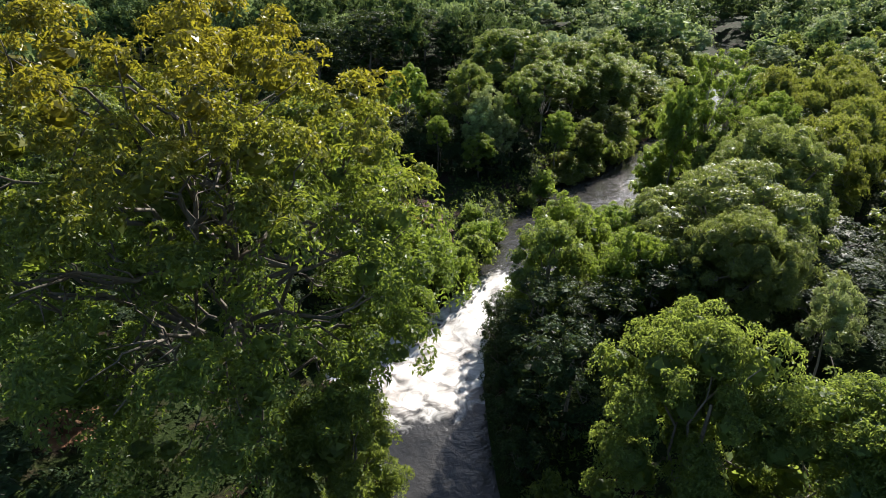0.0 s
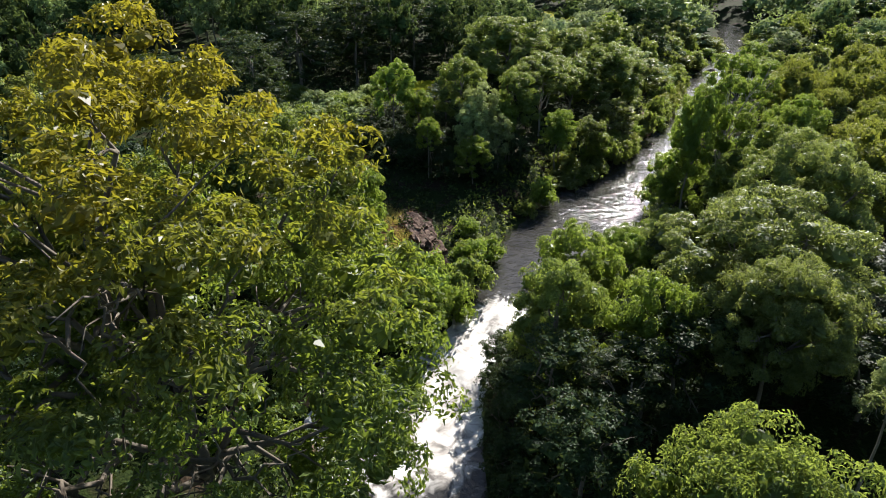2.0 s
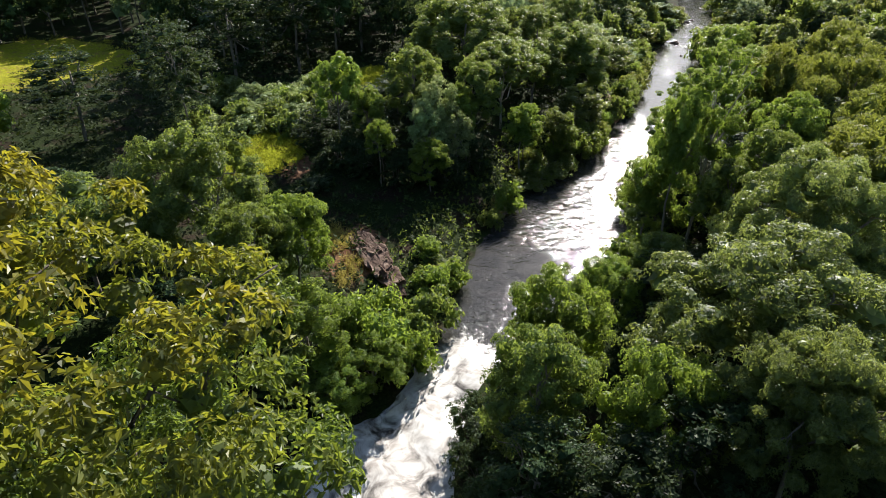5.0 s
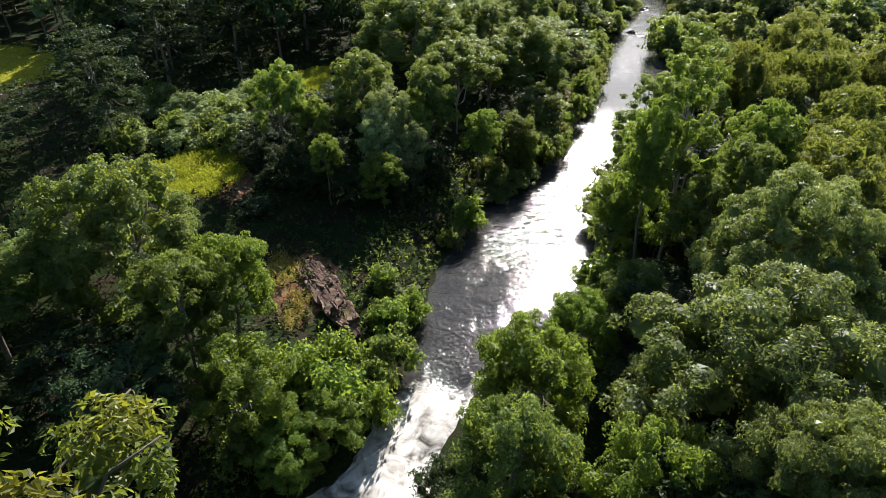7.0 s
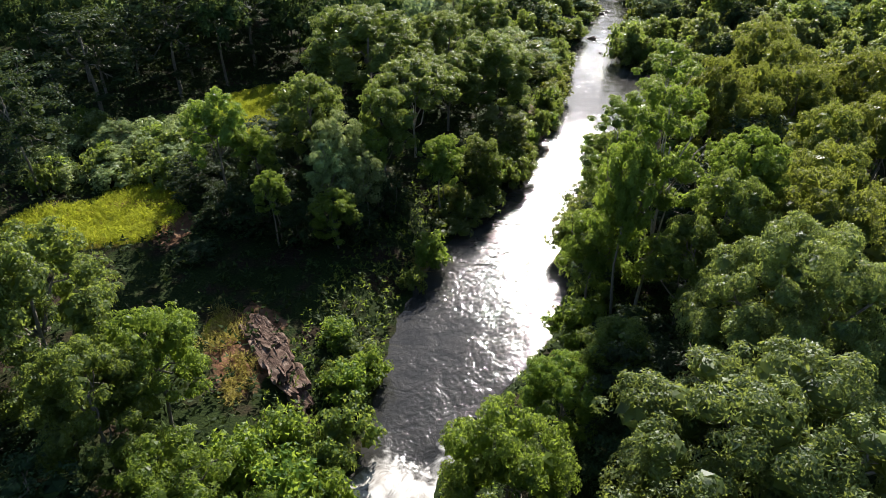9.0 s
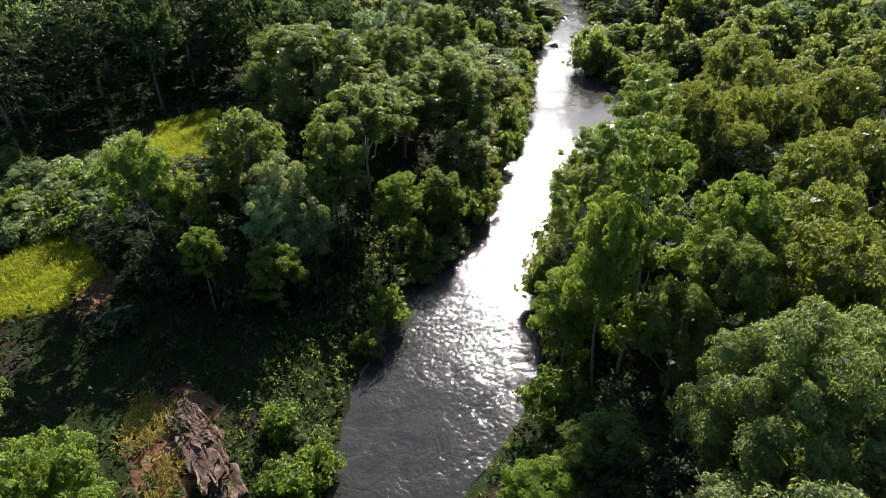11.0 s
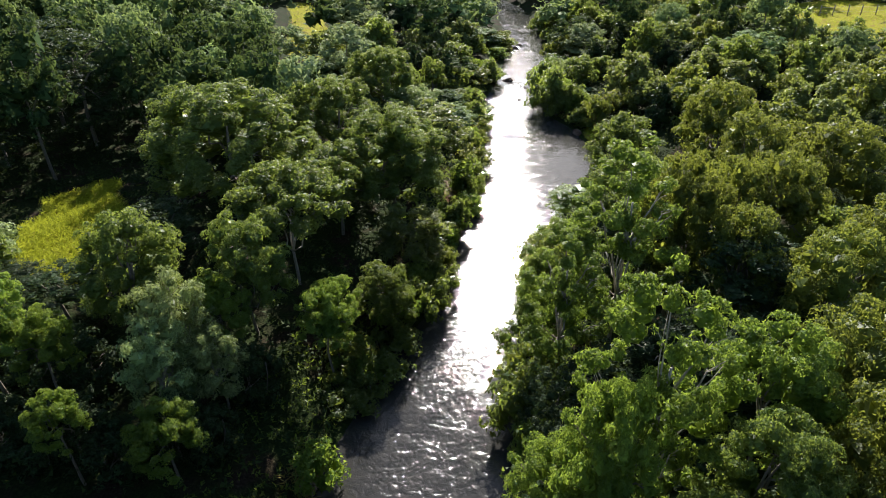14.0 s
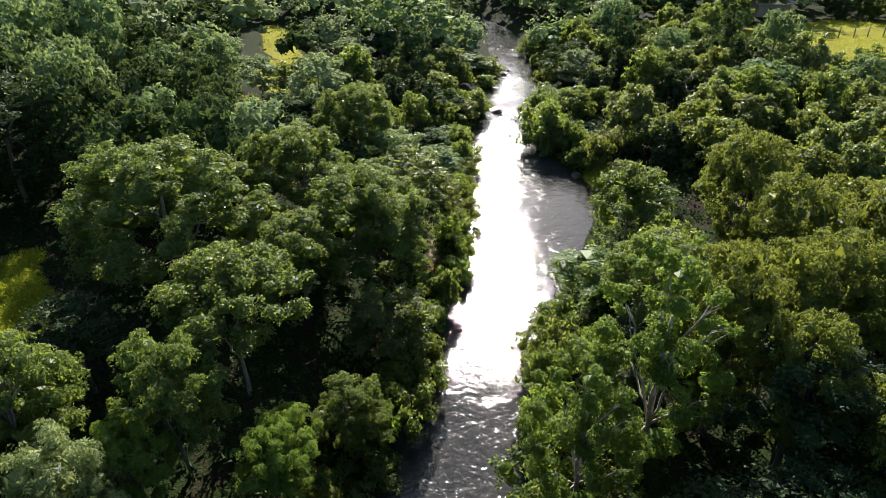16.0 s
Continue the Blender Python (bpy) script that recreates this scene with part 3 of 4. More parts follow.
def make_hut():
    x, y = 94.5, 124.5
    hut = new("hut")
    hut.matrix_world = pose(x, y, gz(x, y), 0, 0, -20) @ Matrix.Diagonal((0.72, 0.75, 0.85, 1))
    tagged(hut, "small plastered hut with a grey tin gable roof", "house")
    for sx, sy, ax, ay in ((7.0, 0.22, 0, -2.2), (7.0, 0.22, 0, 2.2), (0.22, 4.18, -3.39, 0), (0.22, 4.18, 3.39, 0)):
        part("wall", block(sx, sy, 2.8, (ax, ay, 1.2)), WALL, hut)
    for s in (-1, 1):
        roof = part("roof", block(7.9, 3.1, 0.07), TIN, hut)
        roof.matrix_local = pose(0, s * 1.42, 3.25, -s * 24, 0, 0)
        bm = bmesh.new()
        tri = [bm.verts.new((s * 3.39 + e, w, h)) for e in (-0.1, 0.1) for w, h in ((-2.2, 2.6), (2.2, 2.6), (0, 3.65))]
        bm.faces.new(tri[:3]), bm.faces.new(tri[3:][::-1])
        for a, b in ((0, 1), (1, 2), (2, 0)):
            bm.faces.new((tri[a], tri[a + 3], tri[b + 3], tri[b]))
        part("gable", bm, WALL, hut)
    part("door", block(0.95, 0.08, 2.0, (-0.8, -2.34, 1.0)), WOOD, hut)
    part("window", block(0.8, 0.08, 0.8, (1.6, -2.34, 1.5)), WOOD, hut)


make_hut()


def make_fence():
    a, b, n = Vector((79.5, 108.5, 0)), Vector((99, 103.5, 0)), 11
    fence = new("fence")
    fence.location = (a.x, a.y, gz(a.x, a.y))
    tagged(fence, "rough wooden post fence with wire across the meadow", "fence")
    tops = []
    for i in range(n):
        p = a + (b - a) * (i / (n - 1)) + Vector((random.uniform(-0.2, 0.2), random.uniform(-0.2, 0.2), 0))
        base = Vector((p.x, p.y, gz(p.x, p.y))) - fence.location
        bm = bmesh.new()
        tube(bm, [base + Vector((0, 0, -0.3)), base + Vector((0.02, 0, 0.6)), base + Vector((random.uniform(-0.08, 0.08), 0, 1.45))], 0.085, 0.07, 7)
        part("post", bm, WOOD, fence, smooth=True)
        tops.append(base)
    for h in (0.55, 1.15):
        bm = bmesh.new()
        tube(bm, [t + Vector((0, 0, h)) for t in tops], 0.012, 0.012, 4)
        part("wire", bm, TIN, fence)


make_fence()

# ---- tree kinds ----
FOREST = "trees of the riverside forest"
KIND = {}
KIND["big"] = make_tree("shade_tree", "tall broad-leaved tree with yellow-green crown over the rapids", "tree", "", 11, 6.6, 17.0, 0.55, 190, 0.15, 108000, 0.18, 0.085, LEAF_BIG, BARK_DARK, 24, 0.3, -0.75, 0.75, inner=2, bunches=8, core=0.36, full=2.6)
KIND["near"] = make_tree("broadleaf_tree", "broad-leaved tree with glossy green leaves on the steep bank", "tree", "trees on the near bank", 12, 3.4, 9.0, 0.55, 54, 0.24, 36000, 0.13, 0.07, LEAF_MID, BARK, 10, 0.2, -0.7, inner=2, bunches=12)
KIND["round"] = make_tree("broadleaf_tree", "round-crowned broad-leaved tree with dense mid-green foliage", "tree", FOREST, 13, 3.2, 8.5, 0.55, 46, 0.24, 20000, 0.14, 0.08, LEAF_MID, BARK, 7, 0.2, -0.4, simple=True, inner=2)
KIND["grand"] = make_tree("spreading_tree", "large spreading tree with a billowing mid-green crown", "tree", FOREST, 24, 5.0, 11.0, 0.5, 88, 0.19, 40000, 0.165, 0.095, LEAF_MID, BARK, 8, 0.26, -0.5, 0.75, simple=True, inner=2)
KIND["lush"] = make_tree("broadleaf_tree", "lush riverside tree with bright green clumped foliage", "tree", FOREST, 14, 2.8, 6.0, 0.5, 42, 0.25, 21000, 0.125, 0.07, LEAF_BRIGHT, BARK, 6, 0.16, -0.5, simple=True, inner=2)
KIND["feather"] = make_tree("feathery_tree", "wide-spreading tree with fine feathery layered green foliage", "tree", FOREST, 15, 4.6, 8.0, 0.5, 80, 0.19, 64000, 0.145, 0.06, LEAF_FINE, BARK, 8, 0.2, -0.5, 0.6, 0.25, inner=2, simple=True, bunches=9)
KIND["umbrella"] = make_tree("umbrella_tree", "flat-topped tree with pale bare limbs under a bright crown", "tree", FOREST, 20, 3.4, 8.5, 0.66, 40, 0.26, 15000, 0.18, 0.1, LEAF_MID, BARK_PALE, 8, 0.14, 0.0, simple=True, inner=2)
KIND["tall"] = make_tree("slender_tree", "slender open-crowned tree with light green leaves and pale limbs", "tree", FOREST, 16, 2.7, 11.0, 0.55, 46, 0.21, 24000, 0.14, 0.07, LEAF_BRIGHT, BARK_PALE, 12, 0.17, -0.95, simple=True, inner=2)
KIND["pale"] = make_tree("pale_tree", "small tree with pale grey-green sunlit foliage", "tree", FOREST, 17, 2.6, 7.0, 0.55, 30, 0.3, 11000, 0.18, 0.07, LEAF_PALE, BARK_PALE, 10, 0.15, -0.7, simple=True)
KIND["vine"] = make_tree("vine_thicket", "olive mound of creepers draped over low trees", "thicket", "creeper-draped thickets", 18, 3.4, 5.5, 0.35, 50, 0.24, 20000, 0.155, 0.085, LEAF_VINE, BARK, 6, 0.16, -0.95, 0.8, 0.3, 3, simple=True)
KIND["dark"] = make_tree("dark_tree", "tall dark green tree with a ragged crown, leaf colour darkened for shade", "tree", FOREST, 19, 3.2, 12.0, 0.55, 34, 0.3, 5200, 0.22, 0.125, LEAF_SHADE_DARK, BARK, 6, 0.22, -0.9, simple=True, core=0.46)
KIND["thicket"] = make_tree("dark_thicket", "low dense dark green thicket on shaded ground, leaf colour darkened for that shade", "thicket", "thickets of the shaded bank", 23, 2.4, 4.4, 0.4, 30, 0.3, 5200, 0.2, 0.11, LEAF_SHADE_DARK, BARK, 4, 0.12, -0.95, 0.75, 0.2, 3, simple=True, core=0.5)
FILL = []
for j, (lf, nm, lb) in enumerate(((LEAF_MID, "forest_tree", "mid-green forest tree with a clumped leafy crown"), (LEAF_FINE, "forest_tree", "forest tree with fine soft green foliage"), (LEAF_BRIGHT, "forest_tree", "fresh green forest tree in full leaf"),
                                  (LEAF_SHADE_DARK, "forest_tree", "deep green forest tree with dense foliage, colour darkened for shade"), (LEAF_MID, "forest_tree", "uneven mid-green tree crowded among its neighbours"))):
    FILL.append(make_tree(nm, lb, "tree", FOREST, 30 + j, 3.0, 8.0, 0.5, 28, 0.3, 4800, 0.28, 0.16, lf, BARK, 2, 0.18, -0.45, simple=True))
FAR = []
for j, (lf, lb) in enumerate(((FAR_HAZE_MID, "distant mid-green tree with a rounded crown, colour paled for haze"), (FAR_HAZE_FINE, "distant soft green tree, colour paled for haze"), (FAR_DARK, "distant dark green tree"))):
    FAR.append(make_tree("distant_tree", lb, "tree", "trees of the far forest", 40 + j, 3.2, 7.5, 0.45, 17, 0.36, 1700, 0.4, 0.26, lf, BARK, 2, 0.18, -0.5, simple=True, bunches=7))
LOW = []
for j, (lf, lb) in enumerate(((LEAF_MID, "low rounded green bush of the valley scrub"), (LEAF_FINE, "low feathery green bush of the valley scrub"), (LEAF_VINE, "low olive bush overgrown with creepers"), (LEAF_SHADE_DARK, "low dark green bush of the valley scrub, colour darkened for shade"))):
    LOW.append(make_tree("scrub_bush", lb, "bush", "bushes of the valley scrub", 45 + j, 2.0, 4.0, 0.4, 14, 0.38, 2300, 0.32, 0.18, lf, BARK, 2, 0.12, -0.6, 0.75, 0.15, 2, True))
SHRUB = []
for j, (lf, lb) in enumerate(((LEAF_BRIGHT, "low bright green shrub at the water's edge"), (LEAF_MID, "low dense green bush on the bank"), (LEAF_VINE, "low olive-green bush on the bank"), (LEAF_PALE, "low pale grey-green bush"))):
    SHRUB.append(make_tree("shrub", lb, "shrub", "shrubs along the banks", 50 + j, 1.3, 1.7, 0.4, 12, 0.38, 1250, 0.18, 0.11, lf, BARK, 2, 0.05, -0.6, 0.8, 0.15, 3, True))

# ---- trees that stand out: kind, x, y, crown radius, height of the top ----
STANDING = [
    ("big", -6.8, 16.4, 7.1, 19.0),
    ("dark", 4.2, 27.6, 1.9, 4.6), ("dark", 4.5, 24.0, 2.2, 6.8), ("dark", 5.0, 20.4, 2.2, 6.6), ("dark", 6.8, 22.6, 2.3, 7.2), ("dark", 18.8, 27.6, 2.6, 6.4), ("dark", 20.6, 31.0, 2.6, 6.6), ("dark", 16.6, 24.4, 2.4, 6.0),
    ("near", 7.4, 14.2, 3.1, 10.8), ("near", 11.6, 12.2, 3.3, 10.0), ("near", 8.2, 9.4, 2.8, 8.0), ("near", -2.9, 14.2, 2.4, 7.6),
    ("lush", 6.3, 31.2, 2.4, 7.7), ("lush", -1.4, 32.8, 1.7, 3.2), ("lush", -3.0, 31.8, 1.7, 3.0), ("dark", 9.4, 24.6, 3.0, 7.6), ("lush", 9.7, 35.4, 1.8, 5.6), ("round", 12.3, 36.2, 1.8, 6.4), ("round", 4.9, 27.0, 2.2, 8.2), ("lush", 8.5, 25.4, 2.2, 8.3), ("pale", 14.6, 20.4, 1.1, 8.7),
    ("feather", 13.4, 28.2, 5.1, 10.3), ("feather", 17.4, 33.6, 3.8, 11.2), ("feather", 12.4, 23.8, 2.6, 9.8), ("dark", 12.8, 35.0, 2.4, 6.2), ("lush", 14.3, 43.8, 1.9, 7.2),
    ("tall", 16.6, 43.2, 2.5, 13.9), ("round", 19.0, 40.2, 2.0, 10.2), ("lush", 21.0, 42.8, 2.1, 10.9), ("lush", 14.6, 41.8, 1.6, 11.6), ("round", 16.6, 39.6, 1.8, 8.8), ("tall", 22.4, 53.8, 2.8, 12.8), ("tall", 19.2, 53.2, 2.4, 9.6), ("vine", 26.4, 44.0, 3.0, 9.4), ("vine", 22.9, 39.6, 3.0, 10.2), ("vine", 29.4, 48.2, 2.6, 9.8), ("vine", 26.2, 54.6, 2.4, 11.0), ("vine", 27.6, 52.0, 2.2, 9.4), ("vine", 29.8, 55.4, 2.2, 10.2), ("dark", 27.4, 51.4, 3.4, 8.4), ("dark", 22.0, 47.4, 3.2, 7.2), ("dark", 19.0, 48.6, 2.2, 5.8),
    ("vine", 34.5, 50.0, 3.0, 9.4), ("vine", 33.0, 55.4, 2.6, 10.0), ("vine", 35.4, 60.4, 2.8, 10.2), ("vine", 37.4, 65.8, 2.8, 10.4), ("vine", 41.0, 59.0, 3.2, 9.6), ("round", 27.0, 59.5, 3.2, 9.0),
    ("grand", -10.4, 39.6, 4.0, 11.3), ("round", -6.9, 35.8, 2.2, 8.8), ("lush", -5.4, 37.8, 2.2, 8.3), ("round", -15.5, 37.5, 3.6, 9.2), ("pale", -15.5, 42.5, 2.4, 6.2), ("lush", -4.6, 33.6, 2.4, 5.8),
    ("lush", -4.9, 56.6, 2.1, 10.3), ("round", 0.5, 59.6, 2.5, 10.3), ("pale", 2.2, 56.2, 1.8, 8.8), ("round", 5.4, 59.4, 2.2, 9.2), ("lush", -1.9, 52.2, 1.1, 6.7), ("dark", -1.7, 52.9, 1.5, 5.8), ("dark", 1.7, 52.7, 1.5, 4.8), ("dark", -3.0, 56.8, 1.6, 7.0), ("pale", 1.4, 54.6, 1.7, 7.6), ("lush", 1.6, 51.8, 1.6, 5.4), ("lush", -2.8, 56.0, 1.4, 8.0),
    ("umbrella", 7.9, 63.4, 3.6, 9.7), ("lush", 9.1, 57.4, 1.5, 6.1), ("round", 12.0, 59.4, 1.8, 5.0), ("lush", 8.6, 56.4, 1.5, 6.4), ("pale", 3.6, 54.8, 1.4, 6.6), ("lush", 3.8, 57.6, 1.6, 7.2), ("grand", 5.0, 72.8, 5.5, 12.0), ("grand", 15.3, 71.2, 4.3, 9.5), ("round", 11.2, 68.8, 2.8, 8.4), ("grand", 12.5, 78.5, 4.0, 10.0), ("pale", 20.8, 83.4, 2.6, 7.0), ("grand", 18.4, 87.6, 3.6, 9.6),
    ("dark", -6.0, 89.0, 4.0, 13.0), ("dark", -12.0, 80.0, 4.2, 13.5), ("dark", -17.0, 74.0, 4.0, 12.5), ("dark", -20.0, 66.0, 3.6, 11.5), ("dark", -9.0, 95.0, 4.2, 13.0), ("dark", -26.0, 60.0, 3.6, 10.5), ("dark", -17.2, 59.8, 2.4, 11.6),
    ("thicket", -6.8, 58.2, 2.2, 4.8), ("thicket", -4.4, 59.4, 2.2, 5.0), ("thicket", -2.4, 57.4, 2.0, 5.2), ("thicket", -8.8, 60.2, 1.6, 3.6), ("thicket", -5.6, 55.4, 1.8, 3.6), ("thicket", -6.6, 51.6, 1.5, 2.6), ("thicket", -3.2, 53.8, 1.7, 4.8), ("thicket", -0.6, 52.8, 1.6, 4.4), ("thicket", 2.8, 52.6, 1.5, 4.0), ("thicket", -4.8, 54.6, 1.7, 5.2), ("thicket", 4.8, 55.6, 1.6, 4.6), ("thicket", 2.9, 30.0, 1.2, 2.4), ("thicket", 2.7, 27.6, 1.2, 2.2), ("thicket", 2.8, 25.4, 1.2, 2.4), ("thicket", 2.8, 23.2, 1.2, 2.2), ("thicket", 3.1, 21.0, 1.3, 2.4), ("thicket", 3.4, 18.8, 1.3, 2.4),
    # first four are added blockers that keep sun off the slope before them
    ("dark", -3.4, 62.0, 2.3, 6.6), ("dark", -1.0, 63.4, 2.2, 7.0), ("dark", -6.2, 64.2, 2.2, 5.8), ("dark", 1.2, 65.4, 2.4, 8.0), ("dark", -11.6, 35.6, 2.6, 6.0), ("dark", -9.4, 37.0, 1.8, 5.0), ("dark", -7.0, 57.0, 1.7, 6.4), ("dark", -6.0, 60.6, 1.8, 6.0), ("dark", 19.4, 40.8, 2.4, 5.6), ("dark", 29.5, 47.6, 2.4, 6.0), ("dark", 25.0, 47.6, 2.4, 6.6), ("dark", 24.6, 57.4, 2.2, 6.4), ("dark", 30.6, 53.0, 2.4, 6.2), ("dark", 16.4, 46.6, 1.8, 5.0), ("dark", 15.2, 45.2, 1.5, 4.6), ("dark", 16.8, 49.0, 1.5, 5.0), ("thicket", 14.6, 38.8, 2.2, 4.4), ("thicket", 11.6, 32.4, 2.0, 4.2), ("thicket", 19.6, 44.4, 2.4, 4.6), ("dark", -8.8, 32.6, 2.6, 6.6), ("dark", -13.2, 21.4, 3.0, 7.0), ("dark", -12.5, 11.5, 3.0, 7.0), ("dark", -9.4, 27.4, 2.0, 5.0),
    ("pale", -11.8, 64.5, 1.7, 5.2), ("pale", -14.0, 67.0, 1.8, 5.4), ("pale", -9.4, 62.6, 1.5, 4.9), ("pale", -13.2, 62.4, 1.5, 5.0),
]
def bare_branches(tree):
    """Grey limbs that show between the leaves of the big tree."""
    rng = np.random.default_rng(21)
    for i in range(22):
        a = math.radians(rng.uniform(195, 350))
        z0 = rng.uniform(6.5, 13.0)
        b, z1 = a + rng.uniform(-0.9, 0.9), z0 + rng.uniform(0.2, 2.2)
        out = 6.3 * math.sqrt(max(0.1, 1 - ((z1 - 9.3) / 7.8) ** 2))
        end = (math.cos(b) * out, math.sin(b) * out, z1)
        way = bent(rng, (math.cos(a) * 1.2, math.sin(a) * 1.2, z0 - 1), end, 9, 0.2)
        bm = bmesh.new()
        tube(bm, way, 0.09, 0.02, 6)
        for k in (3, 4, 5, 6):
            e = way[k] + rng.normal(0, 0.9, 3) + np.array([math.cos(a), math.sin(a), 0.5]) * 0.8
            tube(bm, bent(rng, way[k], e, 5, 0.09), 0.035, 0.01, 5)
        part("branch", bm, BARK_DARK, tree, "bare brown branch", smooth=True)


bare_branches(KIND["big"])
placed = []
for kind, x, y, r, top in STANDING:
    plant(KIND[kind], x, y, r, top, 0 if kind == "big" else None)
    placed.append((x, y, r))


# ---- forest filling the slopes ----
def free(x, y, r, gap=0.8):
    return all((x - a) ** 2 + (y - b) ** 2 > (gap * (r + c)) ** 2 for a, b, c in placed)


OPEN = [(-13, 27.5, 9.5, 5.5), (4.5, 21.5, 4.0, 5.5), (12.5, 20.5, 8.5, 4.8), (-9, 72, 5, 8), (-13, 54.5, 8, 7), (-5, 69.5, 4.4, 9.5), (-1.6, 80, 3.6, 8), (-8.5, 66, 3.5, 6), (-38, 76, 17, 15), (-24, 57, 7, 7), (-18, 49, 7, 5.5), (-29, 65, 8, 9), (-2.5, 63, 3.4, 6), (11, 103, 3.5, 7), (15, 117, 3.5, 10), (87, 104, 17, 12), (76, 92, 6, 6), (39.5, 82, 4.5, 7), (-15, 45.5, 7, 4)]


def open_ground(x, y):
    """Whether no tree is wanted in a clearing or on the low ground in front of it."""
    return all(((x - a) / c) ** 2 + ((y - b) / d) ** 2 > 1 for a, b, c, d in OPEN)


def in_valley(x, y):
    """The wedge of forest round the flight."""
    return x > -10 - 0.8 * y and open_ground(x, y) and x < max(9 + 0.66 * y, 16 + 1.36 * (y - 39))


rng = np.random.default_rng(5)
cand = np.column_stack([rng.uniform(-75, 105, 13000), rng.uniform(4, 118, 13000)])
dist = bank_distance(cand[:, 0], cand[:, 1])
field = meadow(cand[:, 0], cand[:, 1])
near_count = far_count = low_count = 0
for (x, y), d, m in zip(cand, dist, field):
    far = y > 78 or x > 52 or x < -38
    scrub = x > 26 + (60 - y) * 0.25 and d > 4 and rng.uniform() < 0.75
    r = rng.uniform(1.5, 2.7) if scrub else rng.uniform(2.2, 3.4) if not far else rng.uniform(2.4, 3.8)
    if d < (1.6 if y < 88 else 3.0) or m > -0.12 * 3 / max(r, 1) or not in_valley(x, y):
        continue
    if -11 < x < 9 and 41 < y < 56 and x < 4 + (y - 45) * 0.6:
        continue
    if x < 3 and 28 < y < 42 and d < 6:
        continue
    if not free(x, y, r, 0.86 if not far else 0.7):
        continue
    left_wood = x < 0 and y > 58
    top = gz(x, y) + rng.uniform(4.6, 8.6) + (2.5 if left_wood else 0) - ((2.0 if y < 88 else 3.2) if d < 6 else 0)
    if scrub:
        if low_count < 290:
            placed.append((x, y, r))
            plant(LOW[int(rng.integers(0, 4))], x, y, r, gz(x, y) + r * rng.uniform(1.5, 2.4))
            low_count += 1
    elif far and far_count < 285:
        placed.append((x, y, r))
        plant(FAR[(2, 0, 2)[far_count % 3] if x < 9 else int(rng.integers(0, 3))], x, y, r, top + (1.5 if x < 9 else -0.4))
        far_count += 1
    elif not far and near_count < 200:
        placed.append((x, y, r))
        # shade-dark crowns drawn more often where gaps between the trees look black
        pool = [3, 3, 3, 4] if left_wood and x < -4 else [3, 3, 0, 4, 1] if 10 < x < 34 and y < 62 else [0, 4, 2] if x < 14 and y > 58 else [0, 1, 1, 2, 4, 4, 3, 2]
        plant(FILL[pool[int(rng.integers(0, len(pool)))]], x, y, r, top)
        near_count += 1


def make_far_woods():
    """Countless crowns beyond the near forest, up the valley."""
    rng = np.random.default_rng(8)
    vs, fs, slots, count = [], [], [], 0
    xs, ys = rng.uniform(-150, 260, 7000), rng.uniform(100, 255, 7000)
    d, m = bank_distance(xs, ys), meadow(xs, ys)
    gone = []
    for x, y, dd, mm in zip(xs, ys, d, m):
        if dd < 3 or mm > -0.2 or (y < 119 and -76 < x < 106) or not (x > -20 - 0.86 * y and x < 30 + 1.36 * (y - 39)):
            continue
        if any((x - a) ** 2 + (y - b) ** 2 < 30 for a, b in gone[-1500:]):
            continue
        gone.append((x, y))
        r, h = rng.uniform(3.0, 5.4), rng.uniform(4.5, 11.5)
        lobes = dome_lobes(rng, r, h * 0.55, h * 0.45, 11, 0.33, -0.2)
        v, f = crown_arrays(rng, lobes, h * 0.45, 230, 0.6, 0.38, inner=1, simple=True, bunches=5)
        vs.append(v + np.array([x, y, 0]))
        fs.append(f + sum_before(vs))
        slots.append(np.full(len(f), int(rng.choice([0, 1, 1, 2]))))
        count += 1
    zs = ground_height(np.array([g[0] for g in gone]), np.array([g[1] for g in gone]))
    for v, z in zip(vs, zs):
        v[:, 2] += z
    ob = new("far_woods", raw_mesh("far_woods", np.vstack(vs), np.vstack(fs), [FAR_HAZE_MID, FAR_DARK, FAR_HAZE_FINE], np.concatenate(slots)))
    return tagged(ob, "distant woods of countless green crowns up the valley, most paled in colour for haze", "woods", kind="stuff")


def sum_before(vs):
    return sum(len(v) for v in vs[:-1])


make_far_woods()

# ---- shrubs along the banks ----
rng = np.random.default_rng(6)
shrub_spots = [(1.2, 43.8, 1.1, 1.8), (1.5, 40.4, 1.4, 2.0), (1.4, 37.4, 1.5, 2.4), (-1.2, 37.2, 1.6, 2.6), (2.6, 41.4, 1.1, 1.7), (5.6, 48.6, 0.9, 1.5), (6.9, 50.6, 1.3, 2.4),
               (-1.0, 34.4, 1.7, 3.2), (0.2, 36.0, 1.2, 2.2), (0.5, 34.4, 1.2, 2.0), (-2.6, 35.6, 1.6, 3.4), (-4.4, 32.6, 1.5, 2.8), (12.6, 60.0, 1.5, 3.0), (14.6, 62.6, 1.3, 2.4), (19.0, 69.6, 1.4, 2.2),
               (22.0, 75.4, 1.4, 2.4), (25.2, 82.8, 1.5, 2.4), (37.6, 92.0, 2.6, 4.4), (39.0, 88.0, 1.6, 2.6)]
for i, (x, y, r, top) in enumerate(shrub_spots):
    plant(SHRUB[(0, 0, 1, 0, 0, 1)[i % 6]], x, y, r, top + max(0, gz(x, y)) * 0.4, sink=0.05)
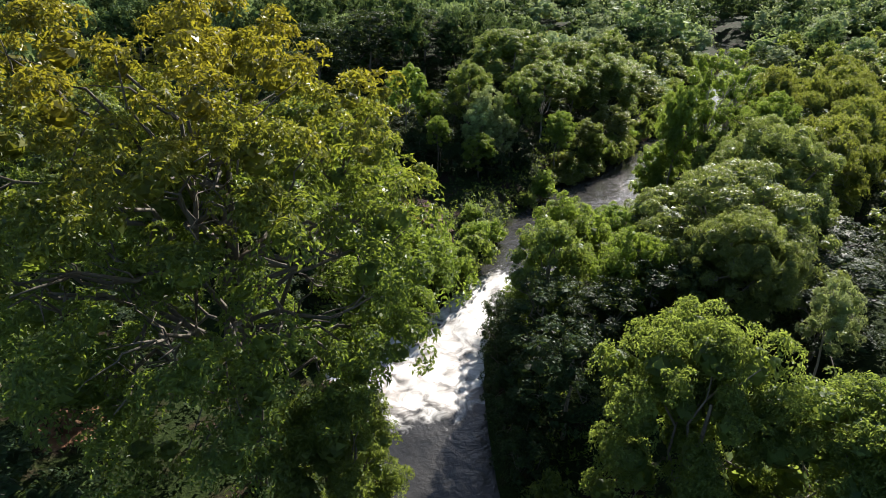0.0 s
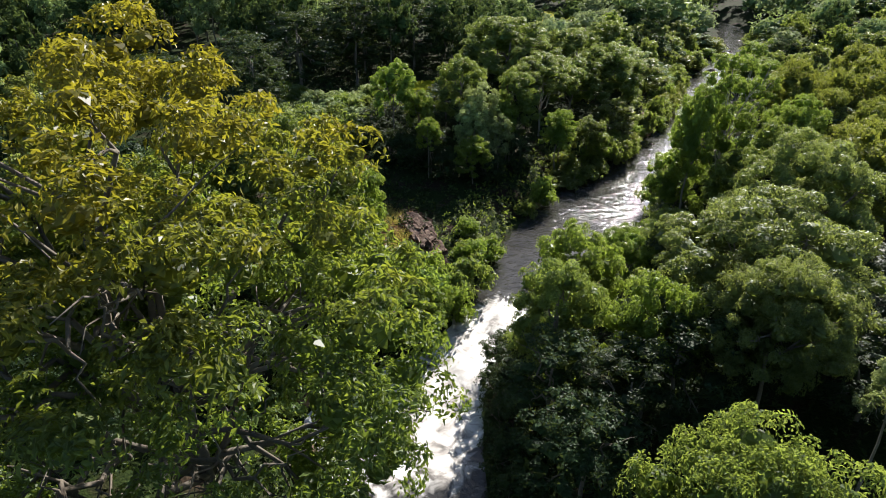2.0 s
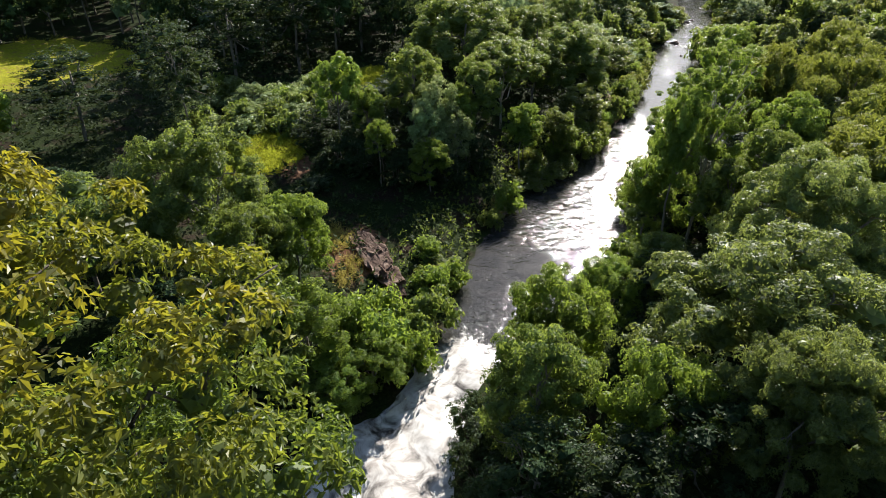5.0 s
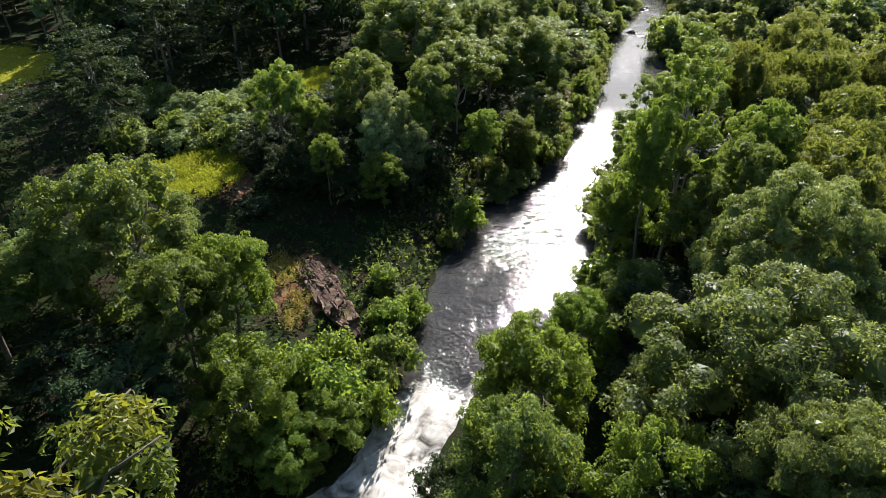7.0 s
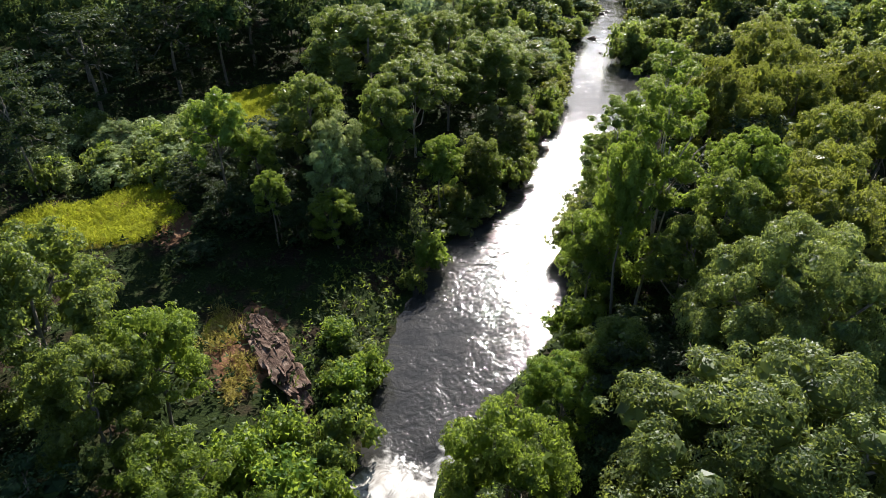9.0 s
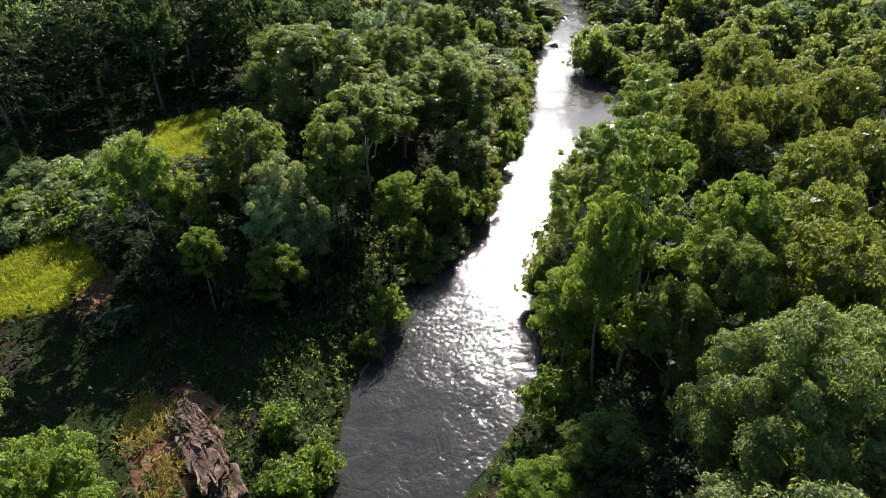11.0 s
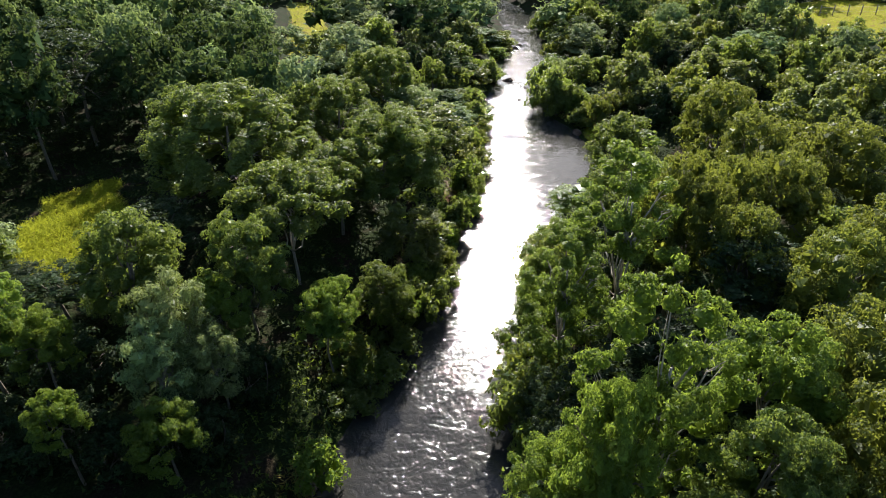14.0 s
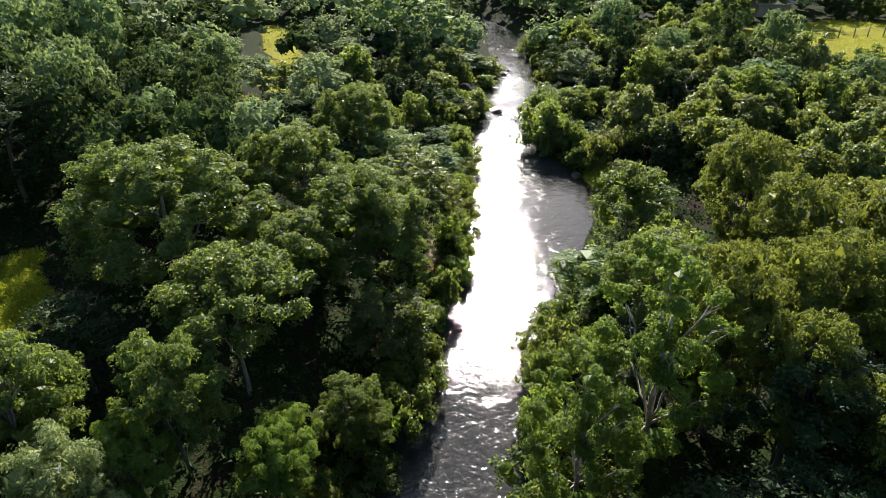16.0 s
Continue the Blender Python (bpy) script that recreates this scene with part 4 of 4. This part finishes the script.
for i, (x, y) in enumerate([(15.6, 46.6), (16.2, 48.6), (16.6, 50.8), (17.4, 52.6), (18.6, 55.2), (20.0, 57.6), (21.4, 59.8), (22.8, 62.0), (14.9, 44.6), (13.2, 41.8), (24.8, 64.8), (16.2, 47.0), (18.2, 50.6), (20.4, 55.2)]):
    plant(SHRUB[(1, 0, 1, 2)[i % 4]], x, y, rng.uniform(1.3, 2.0), gz(x, y) + rng.uniform(2.0, 3.4), sink=0.05)
for k in range(46):
    x, y = rng.uniform(-20, -7.5), rng.uniform(59.5, 72)
    if meadow(np.array([x]), np.array([y]))[0] < -0.1:
        plant(SHRUB[int(rng.choice([3, 3, 1, 0]))], x, y, rng.uniform(1.0, 1.8), gz(x, y) + rng.uniform(1.0, 2.2), sink=0.05)
line = np.vstack([BANK_L, BANK_R])
line = line[(line[:, 1] > 6) & (line[:, 1] < 125)]
for k in range(150):
    x, y = line[int(rng.integers(0, len(line)))] + rng.normal(0, 1.6, 2)
    if 0.15 < bank_distance(x, y)[0] < 4 and not (x < 9 and 43 < y < 53):
        plant(SHRUB[int(rng.choice([0, 1, 1, 2, 3]))], x, y, rng.uniform(0.8, 1.6), gz(x, y) + rng.uniform(0.8, 2.0), sink=0.05)


# bushes that lean out over the water along the left bank
edge_rng = np.random.default_rng(31)
edge = BANK_L[(BANK_L[:, 1] > 55) & (BANK_L[:, 1] < 90)]
for k in np.linspace(0, len(edge) - 1, 16):
    x, y = edge[int(k)] + edge_rng.uniform(-0.5, 0.4, 2)
    plant(SHRUB[int(edge_rng.choice([0, 1, 1, 2]))], x, y, edge_rng.uniform(0.9, 1.7), edge_rng.uniform(1.2, 2.8), sink=0.05)

far_line = line[line[:, 1] > 82]
for k in range(80):
    x, y = far_line[int(rng.integers(0, len(far_line)))] + rng.normal(0, 1.8, 2)
    if 0.3 < bank_distance(x, y)[0] < 5:
        plant(SHRUB[int(rng.choice([0, 1, 1, 2]))], x, y, rng.uniform(1.3, 2.4), gz(x, y) + rng.uniform(1.4, 3.2), sink=0.05)


# ---- undergrowth and grass ----
def scatter_leaves(name, label, category, material, count, box, keep, per, length, width, tall, seed):
    rng = np.random.default_rng(seed)
    x, y = rng.uniform(box[0], box[1], count * 4), rng.uniform(box[2], box[3], count * 4)
    ok = keep(x, y)
    x, y = x[ok][:count], y[ok][:count]
    z = ground_height(x, y)
    p = np.column_stack([x, y, z + rng.uniform(0, tall, len(x))])
    w = np.column_stack([rng.normal(0, 0.5, (len(x), 2)), np.ones(len(x))])
    v, f = sprig_leaves(p, w, per, length, width, 0.8, rng, 0.1, simple=True)
    return tagged(new(name, raw_mesh(name, v, f, [material])), label, category, kind="stuff")


def wild(x, y):
    return (bank_distance(x, y) > 0.3) & (meadow(x, y) < 0) & (x > -14 - 0.8 * y) & (x < np.maximum(10 + 0.66 * y, 18 + 1.36 * (y - 39)))


scatter_leaves("undergrowth", "tangled green undergrowth of weeds and saplings, colour darkened for tree shade", "undergrowth", LEAF_LOW, 22000, (-50, 75, 4, 95), wild, 4, 0.36, 0.16, 0.5, 3)
scatter_leaves("bank_weeds", "bright weeds along the river banks", "weeds", LEAF_BRIGHT, 9000, (-8, 45, 8, 100), lambda x, y: (bank_distance(x, y) > 0.1) & (bank_distance(x, y) < 4.5), 6, 0.22, 0.08, 0.45, 4)
scatter_leaves("meadow_grass", "yellow-green tufted grass of the clearings", "grass", GRASS, 16000, (-56, 106, 45, 150), lambda x, y: meadow(x, y) > 0.0, 5, 0.34, 0.035, 0.05, 7)

scatter_leaves("tall_grass", "knee-high yellow-green grass of the riverside clearings", "grass", GRASS, 11000, (-22, 0, 50, 84), lambda x, y: meadow(x, y) > 0.03, 5, 0.3, 0.045, 0.12, 17)
scatter_leaves("reeds", "dry reeds and grass at the waterline", "reeds", DRY_GRASS, 9000, (2, 44, 46, 92),
               lambda x, y: (bank_distance(x, y) > 0.0) & (bank_distance(x, y) < 1.1) & (patches(x, y, SANDS) > -0.6), 6, 0.5, 0.04, 0.1, 19)
scatter_leaves("dry_grass", "dry straw-coloured grass round the rock outcrop", "grass", DRY_GRASS, 1500, (-8, 2, 38, 50),
               lambda x, y: (np.hypot((x + 4.4) / 1.0, (y - 45.0) / 1.8) + 0.25 * rough(x, y, 0.6, 2) < 1) | (np.hypot((x + 3.4) / 0.7, (y - 41.4) / 1.5) + 0.25 * rough(x, y, 0.6, 3) < 1), 6, 0.4, 0.035, 0.1, 9)

for proto in [*KIND.values(), *FILL, *FAR, *LOW, *SHRUB]:
    for o in [*proto.children_recursive, proto]:
        bpy.data.objects.remove(o)
